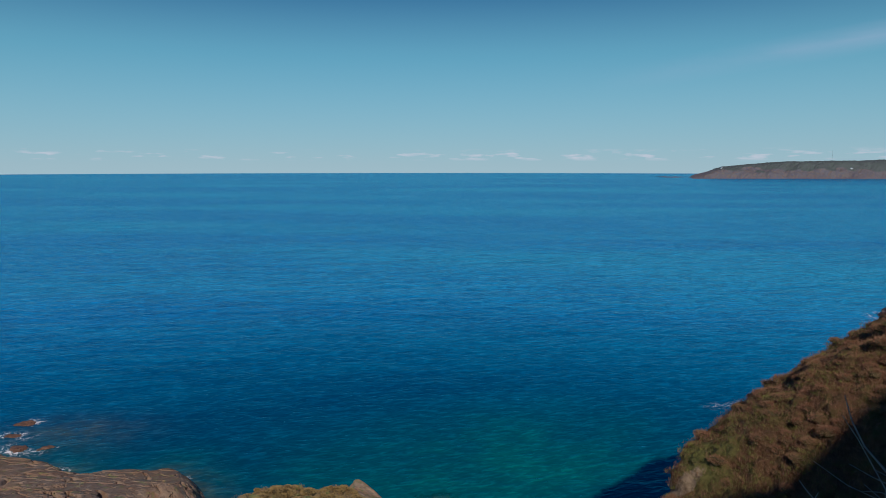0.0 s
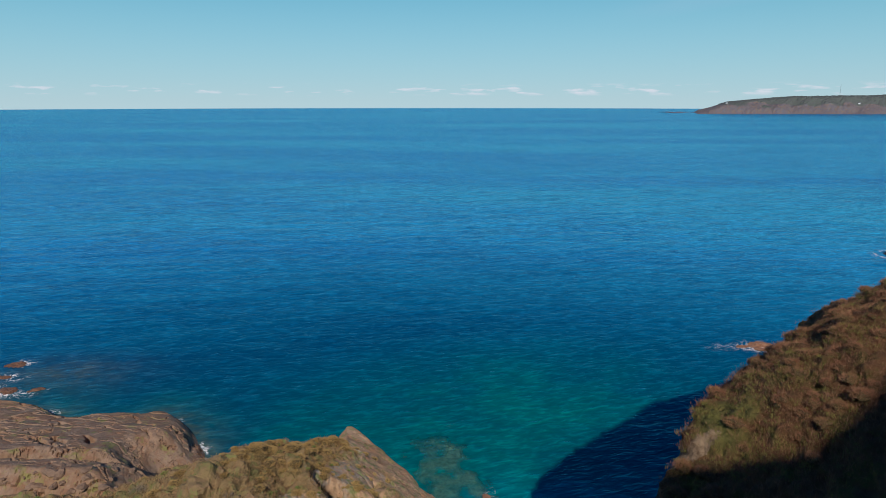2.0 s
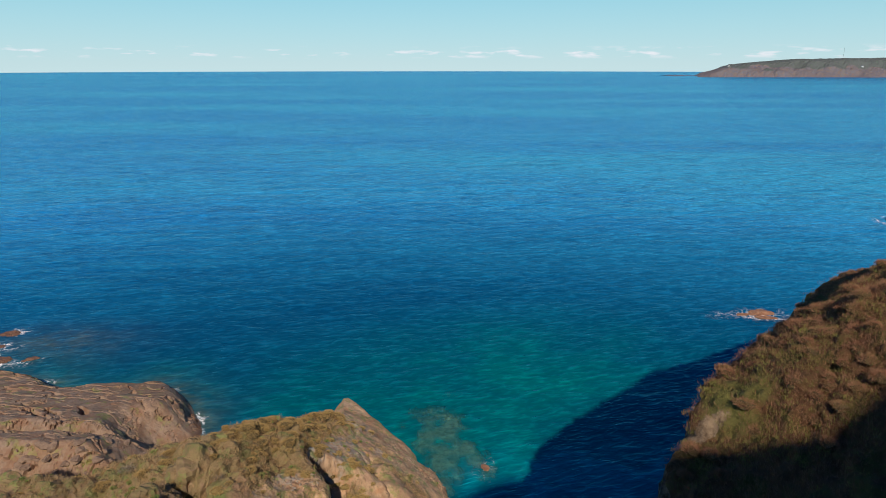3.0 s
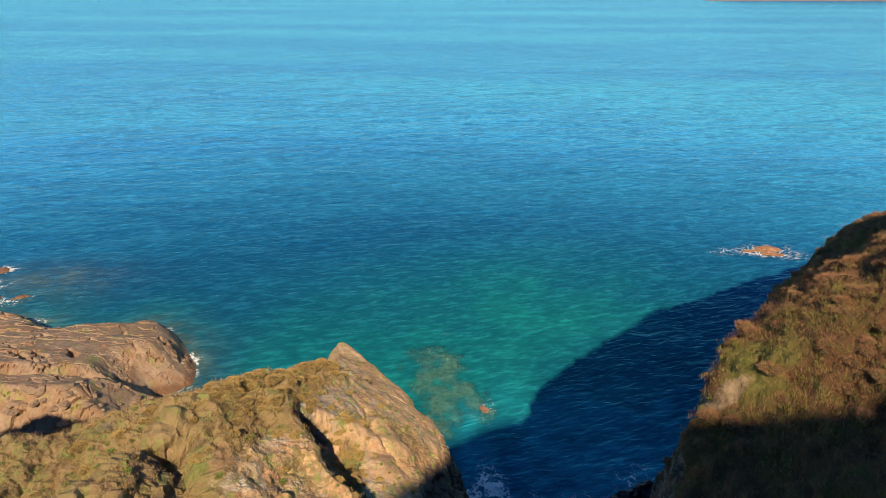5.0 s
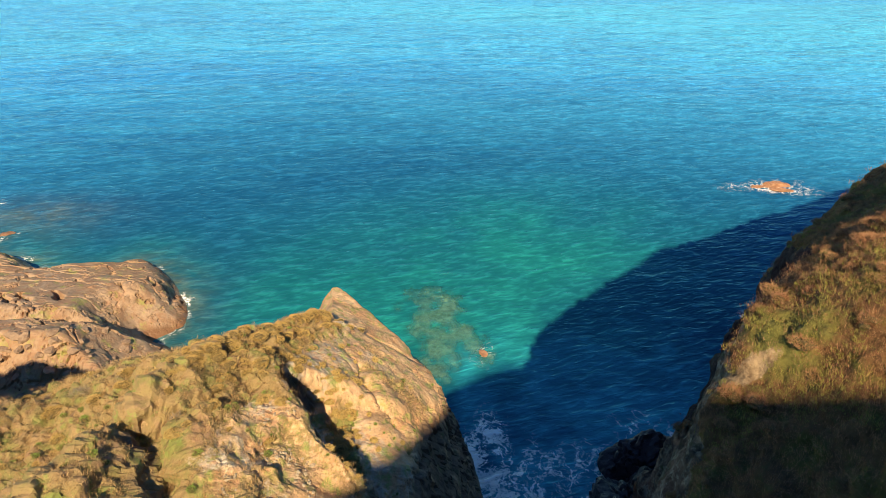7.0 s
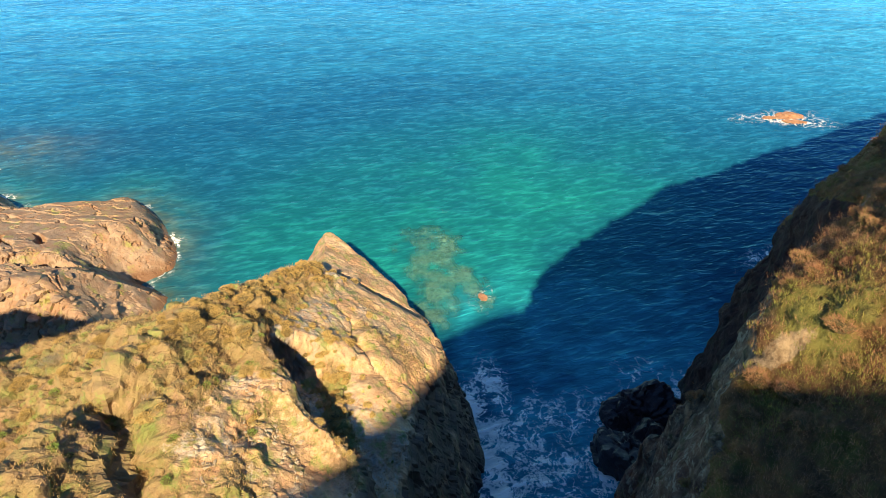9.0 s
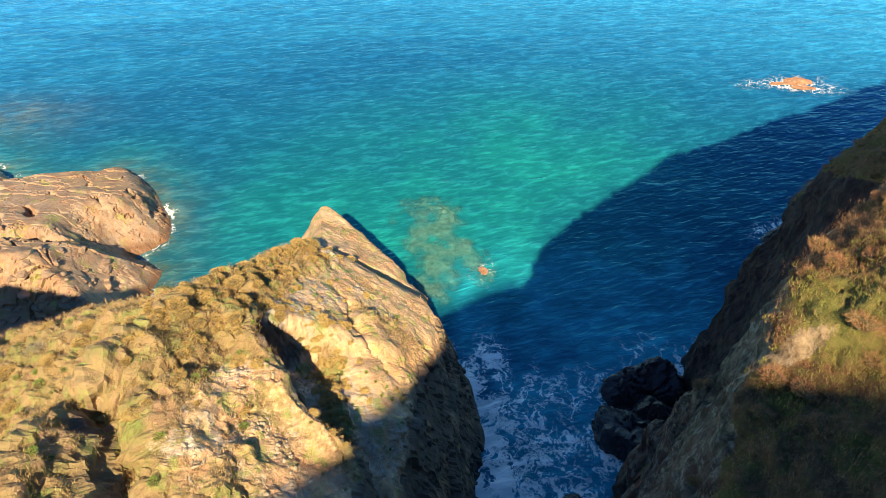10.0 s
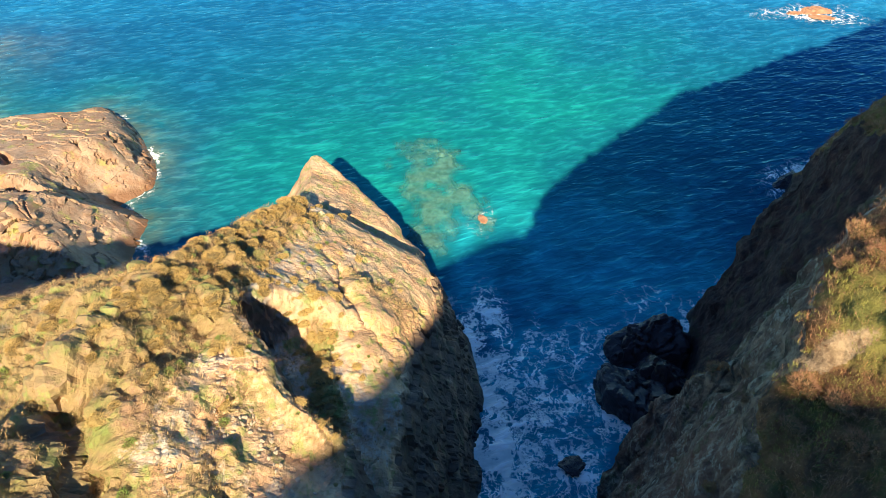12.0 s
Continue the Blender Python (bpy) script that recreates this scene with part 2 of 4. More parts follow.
def node(t, kind, links=(), **values):
    n = t.nodes.new(kind)
    for key, v in values.items():
        if key in ("operation", "blend_type", "data_type", "feature", "attribute_name", "noise_dimensions", "distance"):
            if key == "operation":
                n.operation = v
            elif key == "data_type":
                n.data_type = v
            elif key == "feature":
                n.feature = v
            elif key == "attribute_name":
                n.attribute_name = v
            elif key == "distance":
                n.distance = v
            elif key == "blend_type":
                n.blend_type = v
        else:
            n.inputs[key.replace("_", " ")].default_value = v
    for a, b in links:
        t.links.new(a, n.inputs[b])
    return n


def noise_at(t, scale, detail=6.0, rough=0.6, stretch=None, distortion=0.0):
    """The noise's height at a place in metres."""
    geo = t.nodes.new("ShaderNodeNewGeometry")
    vec = geo.outputs["Position"]
    if stretch:
        mp = node(t, "ShaderNodeMapping", [(vec, "Vector")])
        mp.inputs["Rotation"].default_value = [radians(a) for a in stretch[3:]] if len(stretch) > 3 else (0, 0, 0)
        mp.inputs["Scale"].default_value = stretch[:3]
        vec = mp.outputs[0]
    n = node(t, "ShaderNodeTexNoise", [(vec, "Vector")], Scale=scale, Detail=detail, Roughness=rough, Distortion=distortion)
    return n.outputs["Fac"]


def steps(t, fac, stops):
    r = t.nodes.new("ShaderNodeValToRGB")
    t.links.new(fac, r.inputs[0])
    e = r.color_ramp.elements
    while len(e) < len(stops):
        e.new(0.5)
    for el, (at, c) in zip(e, stops):
        el.position, el.color = at, (*c, 1) if len(c) == 3 else c
    return r.outputs[0]


def mixed(t, fac, a, b, blend="MIX"):
    n = t.nodes.new("ShaderNodeMix")
    n.data_type, n.blend_type = "RGBA", blend
    for src, key in ((fac, 0), (a, 6), (b, 7)):
        if isinstance(src, (int, float)):
            n.inputs[key].default_value = src
        elif isinstance(src, tuple):
            n.inputs[key].default_value = (*src, 1)
        else:
            t.links.new(src, n.inputs[key])
    return n.outputs[2]


def maths(t, op, a, b=0.0, clamp=False):
    n = t.nodes.new("ShaderNodeMath")
    n.operation, n.use_clamp = op, clamp
    for src, key in ((a, 0), (b, 1)):
        if isinstance(src, (int, float)):
            n.inputs[key].default_value = src
        else:
            t.links.new(src, n.inputs[key])
    return n.outputs[0]


def attribute(t, name):
    n = t.nodes.new("ShaderNodeAttribute")
    n.attribute_name = name
    return n.outputs["Fac"]


def bumped(t, bsdf, height, strength, distance):
    n = node(t, "ShaderNodeBump", [(height, "Height")], Strength=strength, Distance=distance)
    t.links.new(n.outputs[0], bsdf.inputs["Normal"])


def land_material(name, rock, wet, veg_a, veg_b, crust=0.0, seams=0.06, grass=0.0):
    """Rock with stains and lichen, turf and dead bracken where the 'veg' attribute is high, dark wet rock at the tide line."""
    m, t, b = material(name)
    big, mid, fine = noise_at(t, 0.12, 4), noise_at(t, 0.9, 6, 0.65), noise_at(t, 7.0, 8, 0.7)
    stone = steps(t, mid, [(0.3, tuple(c * 0.5 for c in rock)), (0.48, rock), (0.68, tuple(min(1, c * 1.22) for c in rock))])
    stone = mixed(t, maths(t, "MULTIPLY", steps(t, big, [(0.45, (0, 0, 0)), (0.62, (1, 1, 1))]), 0.55), stone, (0.36, 0.20, 0.10))
    stone = mixed(t, steps(t, fine, [(0.6, (0, 0, 0)), (0.72, (0.5, 0.5, 0.5))]), stone, (0.42, 0.37, 0.30))
    earth = steps(t, noise_at(t, 0.5, 6, 0.68), [(0.47, (0, 0, 0)), (0.6, (0.75, 0.75, 0.75))])
    stone = mixed(t, earth, stone, tuple(c * k for c, k in zip(rock, (0.86, 0.68, 0.58))))
    moss = steps(t, noise_at(t, 0.5, 6, 0.66, (1, 1, 1, 30, 0, 40)), [(0.56, (0, 0, 0)), (0.66, (0.75, 0.75, 0.75))])
    stone = mixed(t, moss, stone, (0.29, 0.285, 0.08))
    lichen = steps(t, noise_at(t, 1.7, 5, 0.7), [(0.60, (0, 0, 0)), (0.68, (0.6, 0.6, 0.6))])
    stone = mixed(t, lichen, stone, (0.34, 0.27, 0.10))
    pale = steps(t, noise_at(t, 1.5, 6, 0.7), [(0.42, (0.15, 0.15, 0.15)), (0.58, (1, 1, 1))])
    stone = mixed(t, maths(t, "MULTIPLY", attribute(t, "outcrop"), pale), stone, (0.44, 0.37, 0.30))
    if crust:
        spots = steps(t, noise_at(t, 3.2, 7, 0.75), [(0.53, (0, 0, 0)), (0.64, (crust, crust, crust))])
        stone = mixed(t, spots, stone, (0.34, 0.35, 0.29))
    green = steps(t, mid, [(0.35, veg_a), (0.6, veg_b)])
    green = mixed(t, maths(t, "MULTIPLY", fine, 0.7), green, tuple(c * 0.45 for c in veg_a))
    green = mixed(t, steps(t, noise_at(t, 0.35, 5, 0.6), [(0.5, (0, 0, 0)), (0.62, (0.8, 0.8, 0.8))]), green, tuple(c * k for c, k in zip(veg_b, (0.52, 0.74, 0.5))))
    cover = maths(t, "ADD", attribute(t, "veg"), maths(t, "MULTIPLY", maths(t, "SUBTRACT", noise_at(t, 2.6, 7, 0.7), 0.5), 1.3))
    colour = mixed(t, steps(t, cover, [(0.42, (0, 0, 0)), (0.58, (1, 1, 1))]), stone, green)
    if grass:
        tufts = steps(t, noise_at(t, 0.75, 6, 0.7, (1, 1, 1, 70, 10, 5)), [(0.53, (0, 0, 0)), (0.63, (grass, grass, grass))])
        colour = mixed(t, tufts, colour, (0.22, 0.27, 0.07))
        rust = steps(t, noise_at(t, 0.6, 6, 0.7, (1, 1, 1, 15, 80, 25)), [(0.54, (0, 0, 0)), (0.66, (0.6, 0.6, 0.6))])
        colour = mixed(t, rust, colour, (0.40, 0.225, 0.15))
    # steep faces go darker in colour, deepening the shade on them
    colour = mixed(t, attribute(t, "sheer_shade"), colour, mixed(t, mid, (0.05, 0.035, 0.035), (0.16, 0.11, 0.085)))
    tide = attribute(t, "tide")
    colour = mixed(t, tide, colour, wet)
    t.links.new(colour, b.inputs["Base Color"])
    t.links.new(maths(t, "SUBTRACT", 0.9, maths(t, "MULTIPLY", tide, 0.5)), b.inputs["Roughness"])
    b.inputs["Specular IOR Level"].default_value = 0.3
    geo = t.nodes.new("ShaderNodeNewGeometry")
    w = node(t, "ShaderNodeTexNoise", [(geo.outputs["Position"], "Vector")], Scale=0.6, Detail=5.0, Roughness=0.65)
    sh = t.nodes.new("ShaderNodeVectorMath")
    sh.operation = "MULTIPLY_ADD"
    t.links.new(w.outputs["Color"], sh.inputs[0])
    sh.inputs[1].default_value = (1.6, 1.6, 1.6)
    t.links.new(geo.outputs["Position"], sh.inputs[2])
    v = t.nodes.new("ShaderNodeTexVoronoi")
    v.feature = "DISTANCE_TO_EDGE"
    v.inputs["Scale"].default_value = 0.38
    t.links.new(sh.outputs[0], v.inputs["Vector"])
    crack = steps(t, v.outputs["Distance"], [(0.0, (0, 0, 0)), (0.03, (1, 1, 1))])
    bumped(t, b, maths(t, "ADD", maths(t, "ADD", maths(t, "MULTIPLY", mid, 0.55), maths(t, "ADD", maths(t, "MULTIPLY", noise_at(t, 2.6, 5, 0.6), 0.6), maths(t, "MULTIPLY", fine, 0.25))), maths(t, "MULTIPLY", crack, seams)), 0.9, 0.22)
    return m


CRAG_MAT = land_material("crag_rock", (0.60, 0.385, 0.228), (0.04, 0.03, 0.028), (0.37, 0.235, 0.12), (0.33, 0.24, 0.105), grass=0.75)


def cliff_material():
    """Brown shaly rock mottled with pale lichen and moss, maroon where the sea keeps it bare, heath where 'veg' is high."""
    m, t, b = material("cliff_rock")
    broad, mid, fine = noise_at(t, 0.16, 5), noise_at(t, 1.1, 7, 0.68), noise_at(t, 6.0, 7, 0.7)
    stone = steps(t, mid, [(0.36, (0.03, 0.022, 0.02)), (0.5, (0.13, 0.092, 0.072)), (0.64, (0.33, 0.24, 0.175))])
    stone = mixed(t, steps(t, broad, [(0.42, (0, 0, 0)), (0.62, (0.8, 0.8, 0.8))]), stone, (0.19, 0.095, 0.068))
    moss = steps(t, noise_at(t, 0.55, 6, 0.68, (1, 1, 1, 20, 0, 60)), [(0.54, (0, 0, 0)), (0.66, (0.8, 0.8, 0.8))])
    stone = mixed(t, moss, stone, (0.085, 0.088, 0.03))
    crust = maths(t, "MULTIPLY", steps(t, noise_at(t, 1.7, 7, 0.72), [(0.5, (0, 0, 0)), (0.58, (1, 1, 1))]), steps(t, noise_at(t, 0.4, 4, 0.6), [(0.40, (0.1, 0.1, 0.1)), (0.6, (1, 1, 1))]))
    stone = mixed(t, maths(t, "MULTIPLY", crust, 0.75), stone, (0.40, 0.37, 0.31))
    stone = mixed(t, attribute(t, "outcrop"), stone, steps(t, mid, [(0.38, (0.16, 0.10, 0.06)), (0.6, (0.46, 0.32, 0.20))]))
    bare = steps(t, mid, [(0.3, (0.028, 0.014, 0.016)), (0.55, (0.075, 0.036, 0.034)), (0.75, (0.12, 0.065, 0.055))])
    bare = mixed(t, maths(t, "MULTIPLY", moss, 0.5), bare, (0.07, 0.075, 0.03))
    stone = mixed(t, attribute(t, "red"), stone, bare)
    heath = steps(t, mid, [(0.33, (0.12, 0.06, 0.028)), (0.5, (0.26, 0.125, 0.055)), (0.66, (0.21, 0.155, 0.05))])
    heath = mixed(t, maths(t, "MULTIPLY", fine, 0.7), heath, (0.10, 0.056, 0.028))
    heath = mixed(t, steps(t, noise_at(t, 0.45, 5, 0.62), [(0.5, (0, 0, 0)), (0.62, (0.8, 0.8, 0.8))]), heath, (0.11, 0.105, 0.022))
    heath = mixed(t, maths(t, "MULTIPLY", attribute(t, "turf"), 0.85), heath, steps(t, mid, [(0.35, (0.12, 0.12, 0.03)), (0.62, (0.27, 0.24, 0.065))]))
    cover = maths(t, "ADD", attribute(t, "veg"), maths(t, "MULTIPLY", maths(t, "SUBTRACT", noise_at(t, 2.6, 7, 0.7), 0.5), 1.3))
    colour = mixed(t, steps(t, cover, [(0.42, (0, 0, 0)), (0.58, (1, 1, 1))]), stone, heath)
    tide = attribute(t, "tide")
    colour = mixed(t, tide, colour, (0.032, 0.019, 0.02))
    t.links.new(colour, b.inputs["Base Color"])
    t.links.new(maths(t, "SUBTRACT", 0.9, maths(t, "MULTIPLY", tide, 0.5)), b.inputs["Roughness"])
    b.inputs["Specular IOR Level"].default_value = 0.3
    v = t.nodes.new("ShaderNodeTexVoronoi")
    v.inputs["Scale"].default_value = 0.9
    geo = t.nodes.new("ShaderNodeNewGeometry")
    w = node(t, "ShaderNodeTexNoise", [(geo.outputs["Position"], "Vector")], Scale=0.7, Detail=5.0, Roughness=0.65)
    sh = t.nodes.new("ShaderNodeVectorMath")
    sh.operation = "MULTIPLY_ADD"
    t.links.new(w.outputs["Color"], sh.inputs[0])
    sh.inputs[1].default_value = (1.4, 1.4, 1.4)
    t.links.new(geo.outputs["Position"], sh.inputs[2])
    t.links.new(sh.outputs[0], v.inputs["Vector"])
    relief = maths(t, "ADD", maths(t, "ADD", maths(t, "MULTIPLY", mid, 0.9), maths(t, "MULTIPLY", fine, 0.45)), maths(t, "MULTIPLY", v.outputs["Distance"], 0.45))
    bumped(t, b, relief, 1.0, 0.55)
    return m


RIGHT_MAT = cliff_material()
SHORE_MAT = land_material("shore_rock", (0.34, 0.225, 0.155), (0.19, 0.09, 0.045), (0.20, 0.11, 0.05), (0.17, 0.14, 0.045), seams=0.0)
# the haze of distance is put into these blue-grey colours
FAR_MAT = land_material("hazed_far_land", (0.18, 0.165, 0.20), (0.20, 0.15, 0.17), (0.185, 0.17, 0.175), (0.165, 0.175, 0.15))


def water_material():
    m, t, b = material("sea_water")
    shallow, foam, clear = attribute(t, "shallow"), attribute(t, "foam"), attribute(t, "clear")
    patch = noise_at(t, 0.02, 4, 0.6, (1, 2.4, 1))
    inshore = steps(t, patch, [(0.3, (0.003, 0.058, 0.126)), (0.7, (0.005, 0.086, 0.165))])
    # farther out a brighter blue, with some of the reflected sky put into it
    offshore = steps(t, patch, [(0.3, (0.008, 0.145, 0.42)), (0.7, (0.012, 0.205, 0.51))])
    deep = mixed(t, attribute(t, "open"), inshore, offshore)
    # pale wind lanes, their sheen painted into the water's colour
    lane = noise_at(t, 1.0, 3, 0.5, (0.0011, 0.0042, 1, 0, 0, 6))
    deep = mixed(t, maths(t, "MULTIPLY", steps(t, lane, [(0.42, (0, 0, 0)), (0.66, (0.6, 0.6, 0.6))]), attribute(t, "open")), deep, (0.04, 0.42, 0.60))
    near = steps(t, noise_at(t, 0.09, 4, 0.6), [(0.3, (0.004, 0.150, 0.160)), (0.7, (0.006, 0.208, 0.190))])
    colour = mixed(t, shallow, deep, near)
    silt = maths(t, "MULTIPLY", attribute(t, "silt"), steps(t, noise_at(t, 0.22, 5, 0.65), [(0.35, (0.25, 0.25, 0.25)), (0.62, (1, 1, 1))]))
    colour = mixed(t, silt, colour, (0.10, 0.115, 0.07))
    # churned cove water, made paler to brighten it where it lies in shade
    colour = mixed(t, attribute(t, "churn_lift"), colour, (0.012, 0.32, 0.42))
    # froth: torn threads of two sizes that close up where the foam is thick
    geo = t.nodes.new("ShaderNodeNewGeometry")
    threads = []
    for scale, warp, push, thin in ((0.36, 0.22, 4.0, 7.0), (1.1, 0.7, 1.6, 6.0)):
        w = node(t, "ShaderNodeTexNoise", [(geo.outputs["Position"], "Vector")], Scale=warp, Detail=4.0, Roughness=0.6)
        sh = t.nodes.new("ShaderNodeVectorMath")
        sh.operation = "MULTIPLY_ADD"
        t.links.new(w.outputs["Color"], sh.inputs[0])
        sh.inputs[1].default_value = (push, push, 0)
        t.links.new(geo.outputs["Position"], sh.inputs[2])
        f = node(t, "ShaderNodeTexNoise", [(sh.outputs[0], "Vector")], Scale=scale, Detail=2.5, Roughness=0.5, Distortion=1.2)
        fold = maths(t, "ABSOLUTE", maths(t, "SUBTRACT", maths(t, "MULTIPLY", f.outputs[0], 2.6), 1.3))
        threads.append(maths(t, "POWER", maths(t, "SUBTRACT", 1.0, fold, True), thin))
    lace = maths(t, "ADD", maths(t, "MULTIPLY", threads[0], 0.55), maths(t, "MULTIPLY", threads[1], 0.45))
    flecks = maths(t, "MULTIPLY", maths(t, "SUBTRACT", noise_at(t, 3.2, 4, 0.7), 0.5), 0.5)
    white = maths(t, "ADD", maths(t, "ADD", maths(t, "MULTIPLY", lace, 1.05), flecks), maths(t, "MULTIPLY", foam, 0.62))
    white = steps(t, maths(t, "MULTIPLY", white, 0.6), [(0.39, (0, 0, 0)), (0.46, (0.4, 0.4, 0.4)), (0.57, (1, 1, 1))])
    white = maths(t, "MULTIPLY", white, steps(t, foam, [(0.06, (0, 0, 0)), (0.35, (1, 1, 1))]))
    colour = mixed(t, white, colour, (0.90, 0.90, 0.87))

    # waves at several sizes, their crests lying across the wind
    def wavelets(long, short, turn, detail, bent, sharp=2.5):
        q = node(t, "ShaderNodeMapping", [(geo.outputs["Position"], "Vector")])
        q.vector_type = "TEXTURE"
        q.inputs["Scale"].default_value = (long, short, 1)
        q.inputs["Rotation"].default_value = (0, 0, radians(turn))
        f = node(t, "ShaderNodeTexNoise", [(q.outputs[0], "Vector")], Scale=1.0, Detail=detail, Roughness=0.55, Distortion=bent)
        fold = maths(t, "ABSOLUTE", maths(t, "SUBTRACT", maths(t, "MULTIPLY", f.outputs[0], 2.0), 1.0))
        return maths(t, "POWER", maths(t, "SUBTRACT", 1.0, fold, True), sharp)

    def ripples(long, short, turn, bent, gain):
        q = node(t, "ShaderNodeMapping", [(geo.outputs["Position"], "Vector")])
        q.vector_type = "TEXTURE"
        q.inputs["Scale"].default_value = (long, short, 1)
        q.inputs["Rotation"].default_value = (0, 0, radians(turn))
        f = node(t, "ShaderNodeTexNoise", [(q.outputs[0], "Vector")], Scale=1.0, Detail=2.0, Roughness=0.5, Distortion=bent)
        level = maths(t, "ADD", 0.5, maths(t, "MULTIPLY", maths(t, "SUBTRACT", f.outputs[0], 0.5), gain), True)
        return maths(t, "POWER", level, 1.6)
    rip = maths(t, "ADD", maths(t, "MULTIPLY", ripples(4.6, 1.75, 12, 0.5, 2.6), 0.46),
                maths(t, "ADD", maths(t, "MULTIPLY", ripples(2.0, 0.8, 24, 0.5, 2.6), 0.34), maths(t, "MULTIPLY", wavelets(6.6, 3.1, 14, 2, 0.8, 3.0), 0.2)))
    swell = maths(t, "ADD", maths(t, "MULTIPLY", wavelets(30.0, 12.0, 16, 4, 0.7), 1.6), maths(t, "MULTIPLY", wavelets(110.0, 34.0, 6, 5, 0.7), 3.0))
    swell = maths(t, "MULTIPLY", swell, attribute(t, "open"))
    # glints painted by wave height: crests lighter in colour, troughs darker
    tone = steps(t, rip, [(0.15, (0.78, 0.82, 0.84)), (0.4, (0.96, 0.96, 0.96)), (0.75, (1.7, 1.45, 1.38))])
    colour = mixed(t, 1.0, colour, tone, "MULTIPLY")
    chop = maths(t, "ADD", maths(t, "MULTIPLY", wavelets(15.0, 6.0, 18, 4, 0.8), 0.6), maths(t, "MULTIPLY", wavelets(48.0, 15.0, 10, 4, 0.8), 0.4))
    # the same painted glints, coarser, for the water farther out
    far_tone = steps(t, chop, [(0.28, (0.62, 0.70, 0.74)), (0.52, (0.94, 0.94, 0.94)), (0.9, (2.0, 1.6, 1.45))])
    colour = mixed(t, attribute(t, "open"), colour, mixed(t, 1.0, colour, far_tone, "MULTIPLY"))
    bump = node(t, "ShaderNodeBump", [(maths(t, "ADD", rip, swell), "Height")], Strength=0.95, Distance=0.22)
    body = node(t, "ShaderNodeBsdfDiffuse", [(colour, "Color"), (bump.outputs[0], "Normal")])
    shine = node(t, "ShaderNodeBsdfGlossy", [(bump.outputs[0], "Normal")], Roughness=0.2)
    t.links.new(mixed(t, attribute(t, "open"), (0.2, 0.72, 1.0), (0.5, 0.82, 0.95)), shine.inputs["Color"])
    fres = node(t, "ShaderNodeFresnel", [(bump.outputs[0], "Normal")], IOR=1.33)
    gloss = maths(t, "MULTIPLY", fres.outputs[0], maths(t, "SUBTRACT", maths(t, "ADD", 0.66, maths(t, "MULTIPLY", attribute(t, "open"), 0.22)), maths(t, "MULTIPLY", white, 0.6)))
    surface = t.nodes.new("ShaderNodeMixShader")
    t.links.new(gloss, surface.inputs[0])
    t.links.new(body.outputs[0], surface.inputs[1])
    t.links.new(shine.outputs[0], surface.inputs[2])
    t.nodes.remove(b)
    glass = t.nodes.new("ShaderNodeBsdfTransparent")
    glass.inputs[0].default_value = (0.75, 0.9, 0.8, 1)
    mix = t.nodes.new("ShaderNodeMixShader")
    t.links.new(maths(t, "MULTIPLY", clear, 0.68), mix.inputs[0])
    t.links.new(surface.outputs[0], mix.inputs[1])
    t.links.new(glass.outputs[0], mix.inputs[2])
    t.links.new(mix.outputs[0], t.nodes["Material Output"].inputs["Surface"])
    return m


WATER_MAT = water_material()


# ---- land ----
SURFACE = {}


def spaced(a, b, step, fine=None):
    """Grid lines from a to b, closer together over the stretch fine = (from, to, step)."""
    if fine is None:
        return np.linspace(a, b, int((b - a) / step) + 1)
    f0, f1, fs = fine
    return np.concatenate([np.arange(a, f0, step), np.arange(f0, f1, fs), np.arange(f1, b + step, step)])


